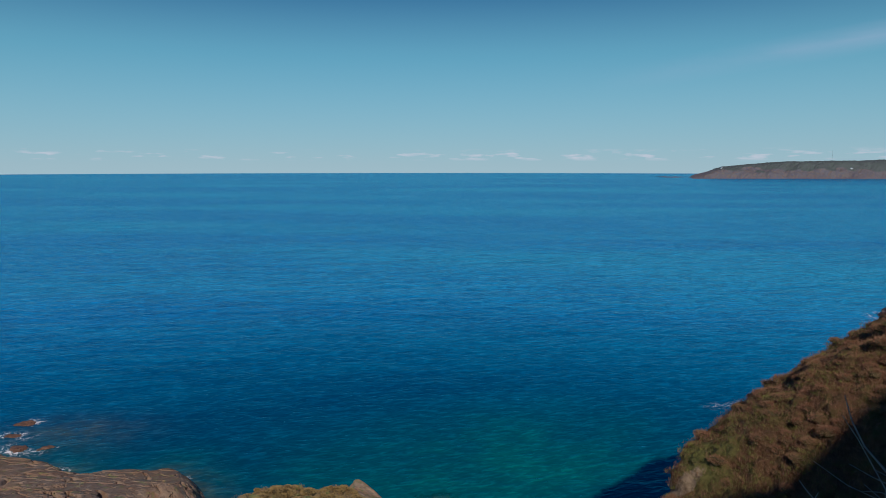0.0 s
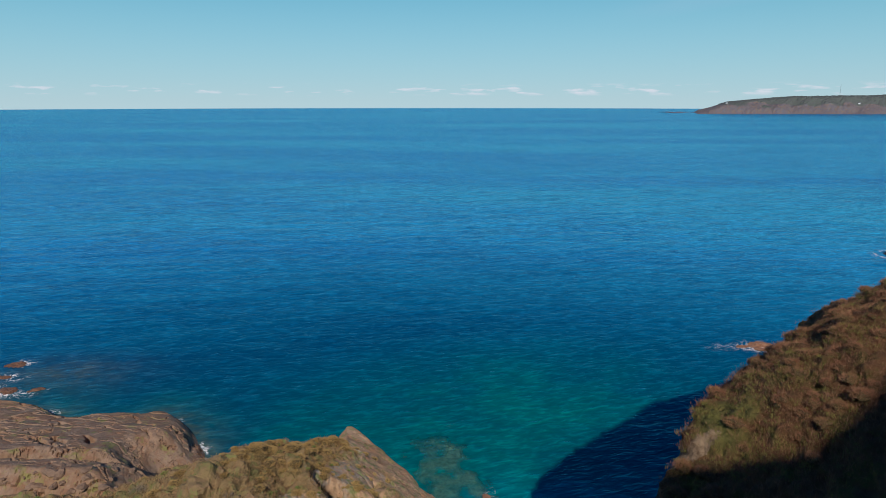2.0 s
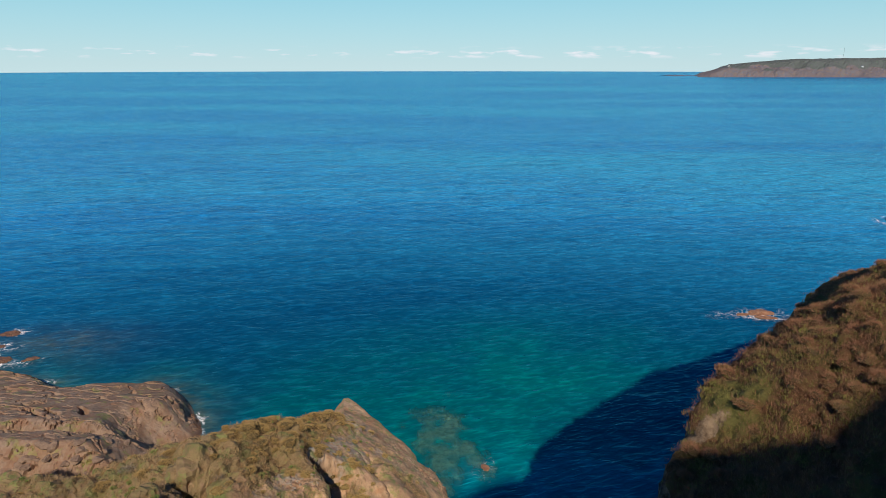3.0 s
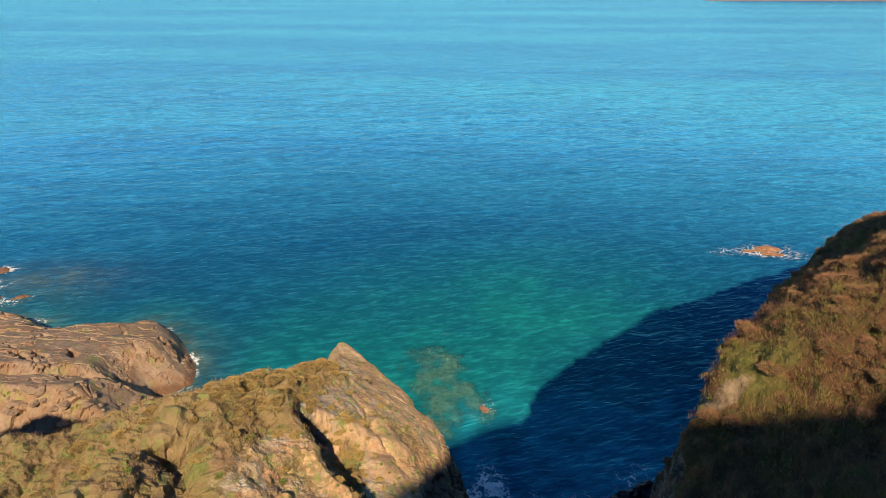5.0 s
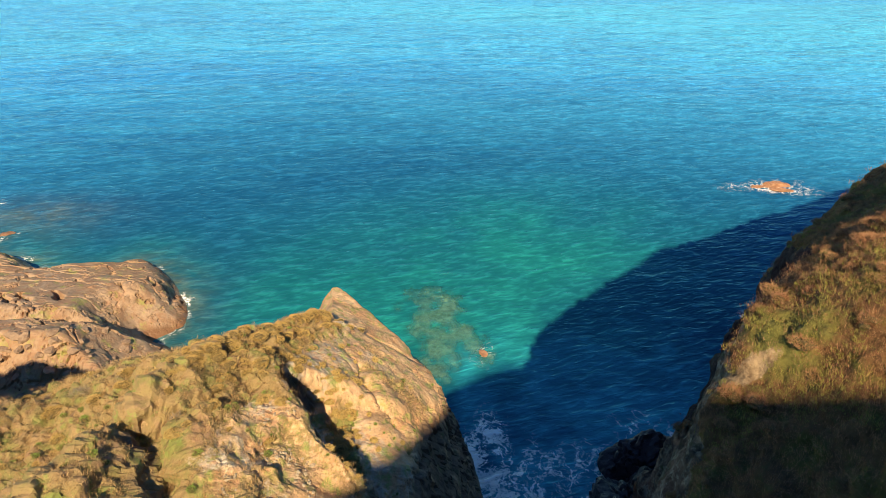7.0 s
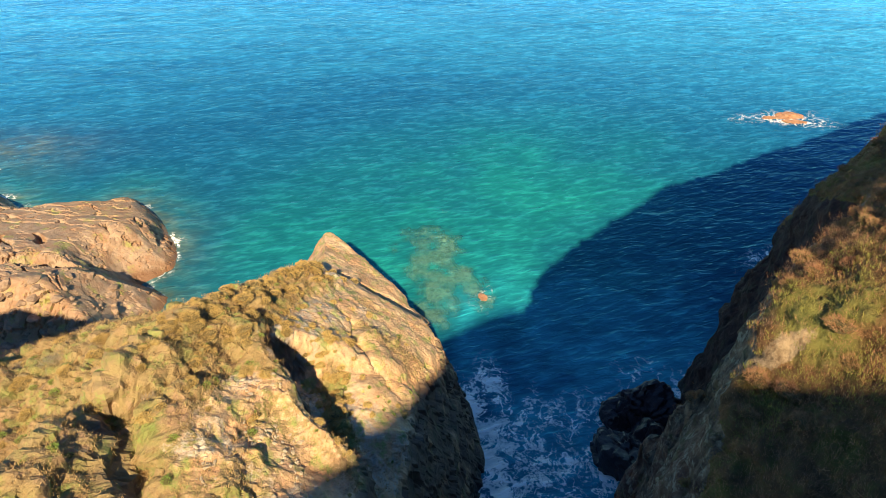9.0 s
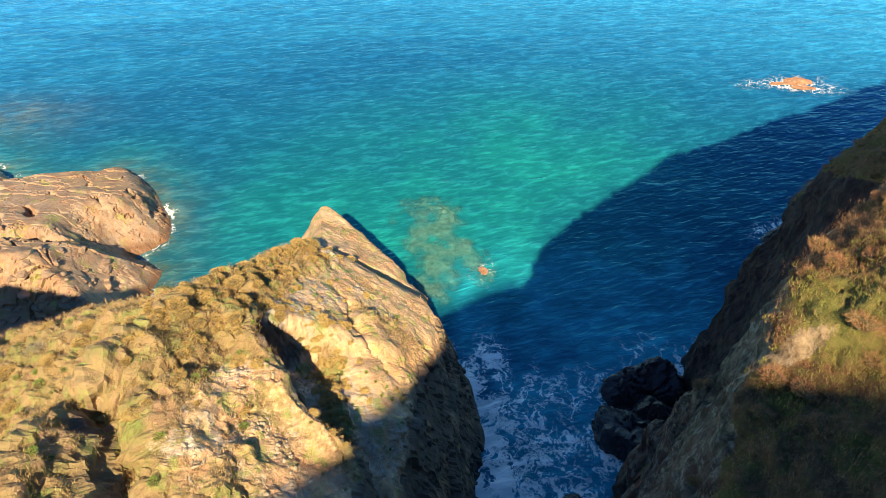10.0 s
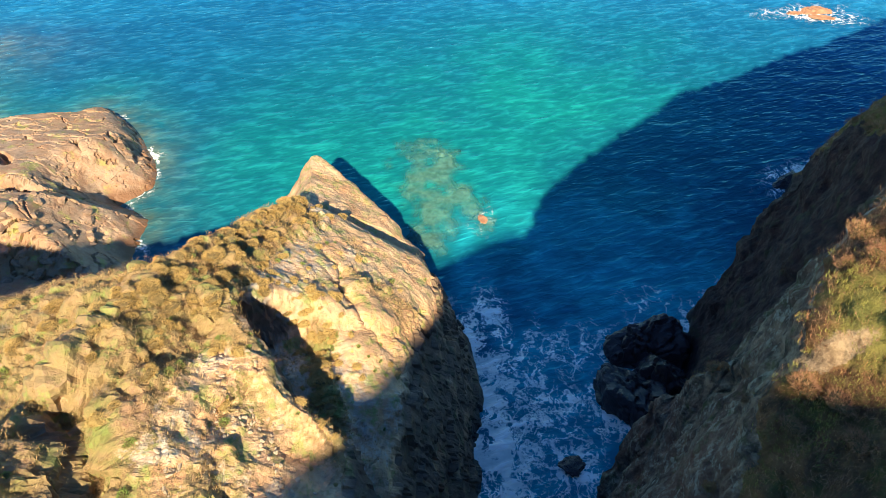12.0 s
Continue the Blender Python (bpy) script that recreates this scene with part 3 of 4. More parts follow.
def land(name, height, x0, x1, y0, y1, step, mat, veg_of, rough=1.0, block=2.4, floor=-2.5, label="", category="", fine_x=None, fine_y=None, rug=0.14, lumps=0.24, strata=0.0, steep=(0.3, 0.5), tussock=0.0, sheer_shade=0.0, crack=0.0, clumps=0.0, clump_size=1.1, smooth=False, red=None, joints=1.0, outcrop_of=None, turf_of=None):
    xs, ys = spaced(x0, x1, step, fine_x), spaced(y0, y1, step, fine_y)
    nx, ny = len(xs), len(ys)
    x, y = [a.ravel() for a in np.meshgrid(xs, ys)]
    z = height(x, y)
    z = np.maximum(z, floor - 1)
    p = np.stack([x, y, z], 1)
    g = z.reshape(ny, nx)
    gy, gx = np.gradient(g, ys, xs)
    n = np.stack([-gx.ravel(), -gy.ravel(), np.ones(nx * ny)], 1)
    n /= np.linalg.norm(n, axis=1)[:, None]
    slope = 1 - n[:, 2]
    veg = np.clip(veg_of(p, slope), 0, 1)
    bare = 1 - 0.75 * veg
    f1, gap, who = cells(p / np.array([block, block * 1.5, block * 0.8]) + 0.35 * fbm(p * 0.3, 3, 31)[:, None], 3)
    g1, gap2, who2 = cells(p / (block * 0.33) + 0.3 * fbm(p, 2, 37)[:, None], 8)
    d = 0.55 * fbm(p / 7.0, 3, 1) + lumps * fbm(p / 1.6, 4, 5, 0.6)
    rugged = bare * (rug + (1 - rug) * ramp(slope + 0.18 * fbm(p / 9.0, 2, 41), *steep))
    outcrop = outcrop_of(p, slope) if outcrop_of else 0 * x
    rugged = rugged + 0.28 * outcrop
    d = d + rugged * (0.9 * (who - 0.5) + 0.35 * (who2 - 0.5)) - joints * bare * (0.25 + 1.5 * rug) * (0.5 * np.exp(-((gap / 0.05) ** 2)) * (who > 0.45) + 0.16 * np.exp(-((gap2 / 0.07) ** 2)) * (who2 > 0.5))
    d = d + (1 - bare) * (0.22 * fbm(p / 0.5, 3, 11) + 0.5 * fbm(p / 1.3, 2, 13))
    d = d + tussock * (0.25 + 0.75 * veg) * (ramp(fbm(p / 0.55, 3, 49), 0.02, 0.3) + 0.7 * ramp(fbm(p / 1.4, 2, 50), 0.1, 0.3))
    if clumps:
        thick = ramp(veg + 0.25 * fbm(p / 2.2, 3, 66), 0.4, 0.75)
        for size, tall in ((clump_size, 1.0), (clump_size * 0.45, 0.5)):
            q = p * np.array([1, 1, 0.6]) / size + 0.22 * fbm(p / size, 2, 67)[:, None]
            near, _, who3 = cells(q, 23)
            d = d + clumps * tall * thick * (0.35 + who3) * (np.sqrt(np.clip(1 - (near / 0.8) ** 2, 0, 1)) - 0.45)
    if crack:
        q = p / np.array([5.5, 2.6, 3.0]) + 0.25 * fbm(p / 3.0, 3, 33)[:, None]
        _, wide_gap, slab = cells(q, 17)
        _, thin_gap, chip = cells(p / 1.5 + 0.3 * fbm(p / 1.2, 2, 34)[:, None], 19)
        d = d + crack * (0.22 * (slab - 0.5) - 1.0 * np.exp(-((wide_gap / 0.05) ** 2)) * (slab > 0.72) - 0.45 * np.exp(-((thin_gap / 0.05) ** 2)) * (chip > 0.8) + 0.15 * (chip > 0.86) * (chip - 0.86) * 5)
    if strata:
        lay = (0.8 * p[:, 0] + 0.45 * p[:, 1] - 0.4 * p[:, 2]) / 1.15 + 1.5 * fbm(p / 4.0, 3, 45) + 0.3 * fbm(p / 0.9, 2, 46)
        saw = lay - np.floor(lay)
        d = d + strata * bare * (ramp(saw, 0, 0.88) - ramp(saw, 0.9, 1.0)) * ramp(fbm(p / 3.0, 3, 47), -0.1, 0.35)
    p = p + n * (rough * d)[:, None]
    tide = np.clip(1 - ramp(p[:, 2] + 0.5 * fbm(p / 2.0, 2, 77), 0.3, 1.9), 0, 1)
    keep = p[:, 2] > floor
    ob = fast_mesh(name, p, grid_faces(nx, ny, keep), mat, smooth, (("veg", veg), ("tide", tide), ("sheer_shade", sheer_shade * ramp(slope + 0.06 * fbm(p / 1.5, 3, 79), 0.56, 0.68)),
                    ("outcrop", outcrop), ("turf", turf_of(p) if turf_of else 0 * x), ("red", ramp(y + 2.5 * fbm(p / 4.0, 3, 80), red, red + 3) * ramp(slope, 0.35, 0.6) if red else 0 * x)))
    SURFACE[name] = (p, n, veg)
    return tagged(ob, label, category, kind="structure")


def crag_veg(p, slope):
    x, y, z = p.T
    ridge = ramp(-x, 9.5, 14) * ramp(78 - y, 0, 6)
    off = x - np.interp(y, CREST_Y, CREST_X)
    band = np.exp(-(((off - 1.5) / 2.2) ** 2)) * ramp(y, 47, 53) * ramp(76 - y, 0, 4)
    gully = np.exp(-(((x + 5.6 + 0.28 * (y - 55)) / 0.9) ** 2 + ((y - 55) / 6) ** 2))
    return 0.95 * ridge + 0.5 * band + 0.7 * gully + (0.3 * fbm(p / 4.0, 3, 61) + 0.3) * ramp(76 - y, 0, 8) - 1.2 * ramp(slope, 0.5, 0.75)


def crag_outcrop(p, slope):
    x, y, z = p.T
    face = ramp(x - np.interp(y, CREST_Y, CREST_X), 5, 9) * ramp(y, 54, 60)
    return ramp(fbm(p / 3.2, 4, 64, 0.6), 0.05, 0.35) * (1 - 0.8 * face) * ramp(80 - y, 0, 5) * ramp(x, -15, -12)


def right_veg(p, slope):
    corner = np.exp(-(((p[:, 0] - 18.2) / 1.5) ** 2 + ((p[:, 1] - 45.5) / 0.6) ** 2))
    return 1.15 - 1.3 * ramp(slope, 0.5, 0.75) + 0.3 * fbm(p / 4.0, 3, 62) - 1.4 * corner


def right_corner(p, slope):
    return ramp(np.exp(-(((p[:, 0] - 18.4) / 1.6) ** 2 + ((p[:, 1] - 45.5) / 0.6) ** 2)) + 0.3 * fbm(p / 0.9, 3, 65), 0.25, 0.6)


def right_turf(p):
    return ramp(np.exp(-(((p[:, 0] - 19.8) / 2.3) ** 2 + ((p[:, 1] - 46.4) / 2.3) ** 2)) + 0.3 * fbm(p / 1.8, 3, 68), 0.3, 0.7)


def shore_veg(p, slope):
    return 0.9 * ramp(74 - p[:, 1] + 5 * fbm(p / 6.0, 2, 63), 0, 8)


crag = land("crag", crag_height, -80, 8, -4, 99, 0.36, CRAG_MAT, crag_veg, label="sunlit ochre rock crag with gorse on its ridge, in the sea", category="crag", fine_x=(-30, 7.5, 0.14), fine_y=(37, 92, 0.14), rug=0.08, lumps=0.11, strata=0.02, steep=(0.5, 0.7), rough=0.85, tussock=0.1, sheer_shade=0.85, clumps=0.85, clump_size=1.3, joints=0.25, outcrop_of=crag_outcrop)
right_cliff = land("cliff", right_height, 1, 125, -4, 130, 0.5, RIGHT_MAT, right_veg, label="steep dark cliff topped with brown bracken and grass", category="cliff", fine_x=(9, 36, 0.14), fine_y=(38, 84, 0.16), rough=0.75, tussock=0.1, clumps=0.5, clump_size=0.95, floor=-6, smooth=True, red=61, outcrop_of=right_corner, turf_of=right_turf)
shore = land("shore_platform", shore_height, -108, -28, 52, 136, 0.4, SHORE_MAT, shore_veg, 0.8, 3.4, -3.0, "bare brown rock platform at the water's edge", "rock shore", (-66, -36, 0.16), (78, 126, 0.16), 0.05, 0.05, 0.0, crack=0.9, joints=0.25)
hill = land("hillside", hill_height, -90, 128, -90, 30, 1.2, RIGHT_MAT, right_veg, 0.45, 4.0, -2.5, "high brown heath hillside above the cove", "hillside")


# ---- sea ----
ROCKS_IN_SEA = [  # x, y, length, width, height, turn
    (7.1, 96.6, 0.7, 1.2, 0.12, 10),
    (77.0, 162.8, 4.2, 1.9, 1.0, 10), (72.6, 161.6, 2.6, 0.9, 0.5, 5), (77.6, 159.6, 3.2, 1.2, 0.6, -8),
    (-97.2, 147.5, 2.3, 1.6, 0.6, 15), (-89.6, 133.4, 2.8, 1.7, 0.7, -10), (-84.3, 133.9, 1.7, 1.1, 0.45, 30), (-95.5, 140.5, 2.2, 1.2, 0.45, 0),
    (24.0, 74.4, 4.4, 3.6, 4.9, 10), (21.6, 68.0, 3.5, 5.0, 4.7, 20), (24.6, 70.4, 3.6, 3.4, 4.4, 60), (14.4, 61.0, 1.6, 1.4, 0.6, 40),
    (50.6, 105.5, 3.0, 1.5, 1.3, 35), (180, 263, 14, 9, 8, 10)]


def reef_height(x, y):
    def lump(cx, cy, rx, ry, h):
        return h * np.exp(-(((x - cx) / rx) ** 2 + ((y - cy) / ry) ** 2) ** 1.4)
    g = lump(-0.5, 110, 5.6, 7.2, 1.0) + lump(0.4, 100, 4.6, 8, 0.95) + lump(0.6, 92, 2.8, 4.2, 0.75) + lump(7.6, 97, 1.9, 5.2, 1.0) + lump(5.2, 101, 1.6, 3, 0.6) + lump(13.4, 96.5, 1.6, 1.2, 0.5)
    p = np.stack([x, y, np.zeros_like(x)], 1)
    return -2.6 + 2.4 * g + 0.9 * fbm(p / 2.2, 4, 91) * np.clip(g * 1.6, 0, 1)


def sea():
    rings = np.concatenate([[0.5, 8, 16], np.exp(np.linspace(np.log(22), np.log(4990), 640))])
    front = np.linspace(radians(90 - 46), radians(90 + 46), 620)
    back = np.linspace(radians(136), radians(404), 70)[1:]
    ang = np.concatenate([front, back])
    r, a = np.meshgrid(rings, ang, indexing="ij")
    nr, na = r.shape
    x, y = (r * np.cos(a)).ravel(), (r * np.sin(a)).ravel()
    r = r.ravel()
    p = np.stack([x, y, np.zeros_like(x)], 1)
    coast = np.maximum(inside(CRAG_FOOT, x, y), inside(RIGHT_FOOT, x, y))
    platform = inside(SHORE_FOOT, x, y)
    coast_all = np.maximum(coast, platform)
    off, off_shore = np.clip(-coast, 0, None), np.clip(-platform, 0, None)
    z = 0.08 * fbm(p * np.array([0.10, 0.22, 1]), 3, 101) + 0.06 * fbm(p * np.array([0.42, 0.8, 1]), 3, 105) * (r < 400)
    z = z * np.clip(900 / r, 0, 1)
    clump = fbm(p / 5.0, 3, 120)
    cove = ramp(86 - y, 0, 14) * ramp(x, -4, 3) * ramp(38 - x, 0, 10)
    wall = np.clip(-inside(CRAG_FOOT, x, y), 0, None)
    tuft = fbm(p / 2.2, 3, 124)
    streaks = fbm(p * np.array([0.5, 0.22, 1]), 3, 127)
    wash = 1.7 * np.exp(-((wall / 3.8) ** 2)) * np.clip(0.75 + 0.5 * clump + 0.5 * tuft, 0, 1) * ramp(88 - y, 0, 5)
    foot = 0.9 * ramp(67 - y, 0, 7) * np.exp(-wall / 9.0) * np.clip(0.6 + 0.9 * streaks + 0.4 * tuft, 0, 1)
    foam = np.maximum(cove * np.clip(0.22 + 0.4 * clump + 0.3 * streaks + 0.15 * tuft + 0.25 * np.exp(-wall / 5), 0, 0.48), wash * cove)
    foam = np.maximum(foam, foot * cove)
    burst = np.exp(-(((x - 7.2) / 2.0) ** 2 + ((y - 79.5) / 4.0) ** 2)) + np.exp(-(((x - 26) / 3.0) ** 2 + ((y - 82) / 2.0) ** 2))
    foam = np.maximum(foam, burst * np.clip(0.75 + 0.7 * tuft, 0, 1.1))
    foam = np.maximum(foam, 0.75 * np.exp(-off / 0.9) * np.clip(0.4 + 0.7 * clump, 0, 1))
    foam = np.maximum(foam, 0.36 * np.exp(-off_shore / 1.0) * ramp(clump + 0.6 * tuft, 0.15, 0.5))
    for cx, cy, lx, ly, h, turn in ROCKS_IN_SEA:
        c, s_ = math.cos(radians(turn)), math.sin(radians(turn))
        dx, dy = (x - cx) * c + (y - cy) * s_, (y - cy) * c - (x - cx) * s_
        e = (np.hypot(dx / lx, dy / ly) - 1) * min(lx, ly)
        calm = 0.4 if h < 0.2 else 0.9 if 0 < cx < 60 else 0.85 if cx > 0 else 0.8
        foam = np.maximum(foam, calm * np.exp(-np.abs(e) / (1.1 if cx < 60 else 1.2)) * np.clip(0.6 + 0.6 * clump + 0.3 * tuft, 0, 1))
    foam = np.maximum(foam, 0.5 * np.exp(-((((x - 77) / 6.0) ** 2 + ((y - 161.3) / 3.8) ** 2) ** 2)) * np.clip(0.8 + 0.5 * tuft, 0, 1))
    beach = np.minimum(wall, off_shore)
    shallow = 0.5 * np.exp(-((beach / 10) ** 2)) * ramp(45 - x, 0, 30)
    shallow = np.maximum(shallow, np.exp(-((((x - 3 - 0.42 * (y - 110)) / 40) ** 2 + ((y - 114) / 40) ** 2) ** 1.3)))
    shallow = np.clip(shallow * (0.9 + 0.3 * fbm(p / 14.0, 3, 130)), 0, 1) * ramp(y, 76, 98)
    # where the cove's shaded, churned water gets its brighter colour
    churn_lift = 0.75 * ramp(112 - y, 0, 28) * ramp(x, 0, 5) * ramp(46 - x, 0, 14) * np.clip(0.8 + 0.6 * clump, 0, 1)
    silt = 0.75 * np.exp(-off_shore / 3.0) * ramp(y, 84, 95) + 0.6 * np.exp(-(((x + 84) / 15) ** 2 + ((y - 142) / 10) ** 2))
    reef_z = reef_height(x, y)
    clear = ramp(reef_z + 0.9 * fbm(p / 1.6, 4, 95), -2.7, 0.9) * ramp(reef_z, -2.6, -1.3)
    verts = np.stack([x, y, z], 1)
    i, j = np.meshgrid(np.arange(nr - 1), np.arange(na), indexing="ij")
    k = (j + 1) % na
    f = np.stack([i * na + j, (i + 1) * na + j, (i + 1) * na + k, i * na + k], -1).reshape(-1, 4)
    ob = fast_mesh("water", verts, f, WATER_MAT, True, (("foam", np.clip(foam, 0, 1.4)), ("shallow", shallow), ("clear", clear), ("churn_lift", churn_lift), ("silt", silt), ("open", ramp(r, 110, 330))))
    return tagged(ob, "blue sea, turquoise in the shallows, with foam", "sea", kind="structure")


sea()


# ---- the reef and the rocks in the sea ----
def plain_rock(name, dark, light, stain, rough=0.85):
    m, t, b = material(name)
    mid, fine = noise_at(t, 1.1, 6, 0.65), noise_at(t, 8.0, 7, 0.7)
    c = steps(t, mid, [(0.35, dark), (0.65, light)])
    c = mixed(t, steps(t, fine, [(0.5, (0, 0, 0)), (0.7, (0.6, 0.6, 0.6))]), c, stain)
    t.links.new(c, b.inputs["Base Color"])
    b.inputs["Roughness"].default_value = rough
    bumped(t, b, maths(t, "ADD", mid, maths(t, "MULTIPLY", fine, 0.4)), 0.6, 0.2)
    return m


REEF_MAT = plain_rock("reef_rock", (0.13, 0.16, 0.13), (0.33, 0.42, 0.37), (0.48, 0.56, 0.50))
ORANGE_MAT = plain_rock("orange_rock", (0.24, 0.10, 0.05), (0.45, 0.22, 0.115), (0.42, 0.30, 0.2), 0.6)
RED_MAT = plain_rock("dark_red_rock", (0.11, 0.05, 0.03), (0.28, 0.13, 0.07), (0.24, 0.17, 0.12), 0.6)
BLACK_MAT = plain_rock("wet_black_rock", (0.022, 0.014, 0.018), (0.055, 0.03, 0.034), (0.07, 0.045, 0.05), 0.5)
BLOCK_MAT = plain_rock("brown_block", (0.17, 0.10, 0.065), (0.36, 0.23, 0.15), (0.38, 0.28, 0.2))
PALE_MAT = plain_rock("pale_stone", (0.28, 0.20, 0.13), (0.47, 0.36, 0.25), (0.48, 0.40, 0.31))


def reef():
    nx, ny = 150, 190
    x, y = [a.ravel() for a in np.meshgrid(np.linspace(-14, 18, nx), np.linspace(82, 124, ny))]
    p = np.stack([x, y, np.minimum(reef_height(x, y), -0.3)], 1)
    return tagged(fast_mesh("submerged_reef", p, grid_faces(nx, ny), REEF_MAT, False), "pale grey weedy reef under shallow turquoise water", "reef")


reef()


def rock(name, x, y, z, lx, ly, h, turn, mat, seed, label, category="rock", group="", detail=5, crag_edge=0.35):
    bm = bmesh.new()
    bmesh.ops.create_icosphere(bm, subdivisions=detail, radius=1.0)
    co = np.array([v.co[:] for v in bm.verts])
    q = co * np.array([lx, ly, h]) / max(0.3, min(lx, ly)) * 1.6 + seed * 13.7
    _, gap, who = cells(q + 0.3 * fbm(q, 2, 3)[:, None], 4)
    rng = np.random.default_rng(seed)
    cut = rng.normal(0, 1, (22, 3))
    cut /= np.linalg.norm(cut, axis=1)[:, None]
    flat_at = rng.uniform(0.62, 0.95, 22) / np.maximum(co @ cut.T, 0.05)
    swell = np.minimum(1.1, flat_at.min(1)) * (1 + 0.07 * fbm(co * 3.3 + seed * 7.1, 3, 2)) + 0.4 * crag_edge * (who - 0.5) - 0.08 * np.exp(-((gap / 0.08) ** 2))
    for v, c, k in zip(bm.verts, co, swell):
        v.co = Vector((c[0] * lx * k, c[1] * ly * k, c[2] * h * k))
    me = bpy.data.meshes.new(name)
    bm.to_mesh(me)
    bm.free()
    me.materials.append(mat)
    ob = new(name, me)
    ob.matrix_world = pose(x, y, z, 0, 0, turn)
    return tagged(ob, label, category, group)


for k, (x, y, lx, ly, h, turn) in enumerate(ROCKS_IN_SEA):
    orange = k < 8
    rock("sea_rock", x, y, -0.2 * h, lx, ly, h * 1.2, turn, (ORANGE_MAT if k < 4 else RED_MAT) if orange else BLACK_MAT, k + 1,
         "orange-brown rock awash in white foam" if orange else "wet black rock standing in the foaming water", "sea rock", "rocks in the sea", crag_edge=0.4 if orange else 0.16)


# ---- far headland ----
def far_height(x, y):
    rim = np.interp(x * 2950 / np.maximum(y, 2950), [1020, 1040, 1094, 1158, 1285, 1453, 1692, 1855, 2300, 2700], [-5, 6, 20, 45, 59, 69, 74, 78, 84, 70])
    p = np.stack([x, y, np.zeros_like(x)], 1)
    front = 2950 + 35 * fbm(p / 160.0, 3, 201)
    cliff = (y - front) * 0.62 + 10 * fbm(p / 60.0, 3, 205)
    inland = rim + 0.02 * (y - 3100) + 2.5 * fbm(p / 90.0, 3, 209)
    return smoothmin(inland, np.where(y > 3350, 60 - (y - 3350), cliff), 14)


def far_veg(p, slope):
    return ramp(p[:, 2] + 14 * fbm(p / 50.0, 3, 215), 24, 50)


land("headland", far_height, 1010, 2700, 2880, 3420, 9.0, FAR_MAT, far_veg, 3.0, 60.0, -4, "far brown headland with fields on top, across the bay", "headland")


def box(bm, x, y, z, lx, ly, lz):
    m = Matrix.Translation((x, y, z + lz / 2)) @ Matrix.Diagonal((lx, ly, lz, 1))
    return bmesh.ops.create_cube(bm, size=1.0, matrix=m)["verts"]


def plain(name, colour, rough=0.7, metal=0.0):
    m, t, b = material(name)
    c = steps(t, noise_at(t, 3.0, 5, 0.6), [(0.3, tuple(v * 0.8 for v in colour)), (0.7, colour)])
    t.links.new(c, b.inputs["Base Color"])
    b.inputs["Roughness"].default_value, b.inputs["Metallic"].default_value = rough, metal
    return m


def part(name, bm, mat, parent, label=""):
    me = bpy.data.meshes.new(name)
    bm.to_mesh(me)
    bm.free()
    me.materials.append(mat)
    ob = new(name, me)
    ob.parent = parent
    if label:
        ob["label"] = label
    return ob


WHITE_MAT = plain("white_render", (0.8, 0.8, 0.78))
SLATE_MAT = plain("slate", (0.12, 0.12, 0.13))
MAST_MAT = plain("mast_steel", (0.25, 0.25, 0.26), 0.5, 0.6)


def house(x, y, z, size, turn):
    root = new("house")
    tagged(root, "small white house with a slate roof on the headland", "house", "houses on the headland")
    root.matrix_world = pose(x, y, z, 0, 0, turn)
    bm = bmesh.new()
    box(bm, 0, 0, -2, size, size * 0.6, size * 0.45 + 2)
    part("wall", bm, WHITE_MAT, root)
    bm = bmesh.new()
    w, d, h0, h1 = size * 0.53, size * 0.34, size * 0.45, size * 0.72
    v = [bm.verts.new(c) for c in ((-w, -d, h0), (w, -d, h0), (w, d, h0), (-w, d, h0), (-w, 0, h1), (w, 0, h1))]
    for f in ((0, 1, 5, 4), (2, 3, 4, 5), (1, 2, 5), (3, 0, 4), (3, 2, 1, 0)):
        bm.faces.new([v[i] for i in f])
    part("roof", bm, SLATE_MAT, root)
    for k in (-0.3, 0.0, 0.3):
        bm = bmesh.new()
        box(bm, k * size, -size * 0.3 - 0.02, size * 0.15, size * 0.12, 0.1, size * 0.16)
        part("window", bm, SLATE_MAT, root)
    return root


def far_ground(x, y):
    return float(far_height(np.array([float(x)]), np.array([float(y)]))[0])


house(1203, 3066, far_ground(1203, 3066), 9, 20)
house(1746, 3010, far_ground(1746, 3010), 9, -10)


def mast(x, y):
    z = far_ground(x, y)
    root = new("radio_mast")
    tagged(root, "thin grey radio mast standing on the headland", "mast")
    root.matrix_world = Matrix.Translation((x, y, z - 3))
    bm = bmesh.new()
    bmesh.ops.create_cone(bm, cap_ends=True, segments=8, radius1=0.45, radius2=0.25, depth=52, matrix=Matrix.Translation((0, 0, 26)))
    part("pole", bm, MAST_MAT, root)
    for h in (22, 40):
        bm = bmesh.new()
        bmesh.ops.create_cone(bm, cap_ends=True, segments=8, radius1=0.7, radius2=0.7, depth=1.0, matrix=Matrix.Translation((0, 0, h)))
        part("collar", bm, MAST_MAT, root)


mast(1720, 3120)


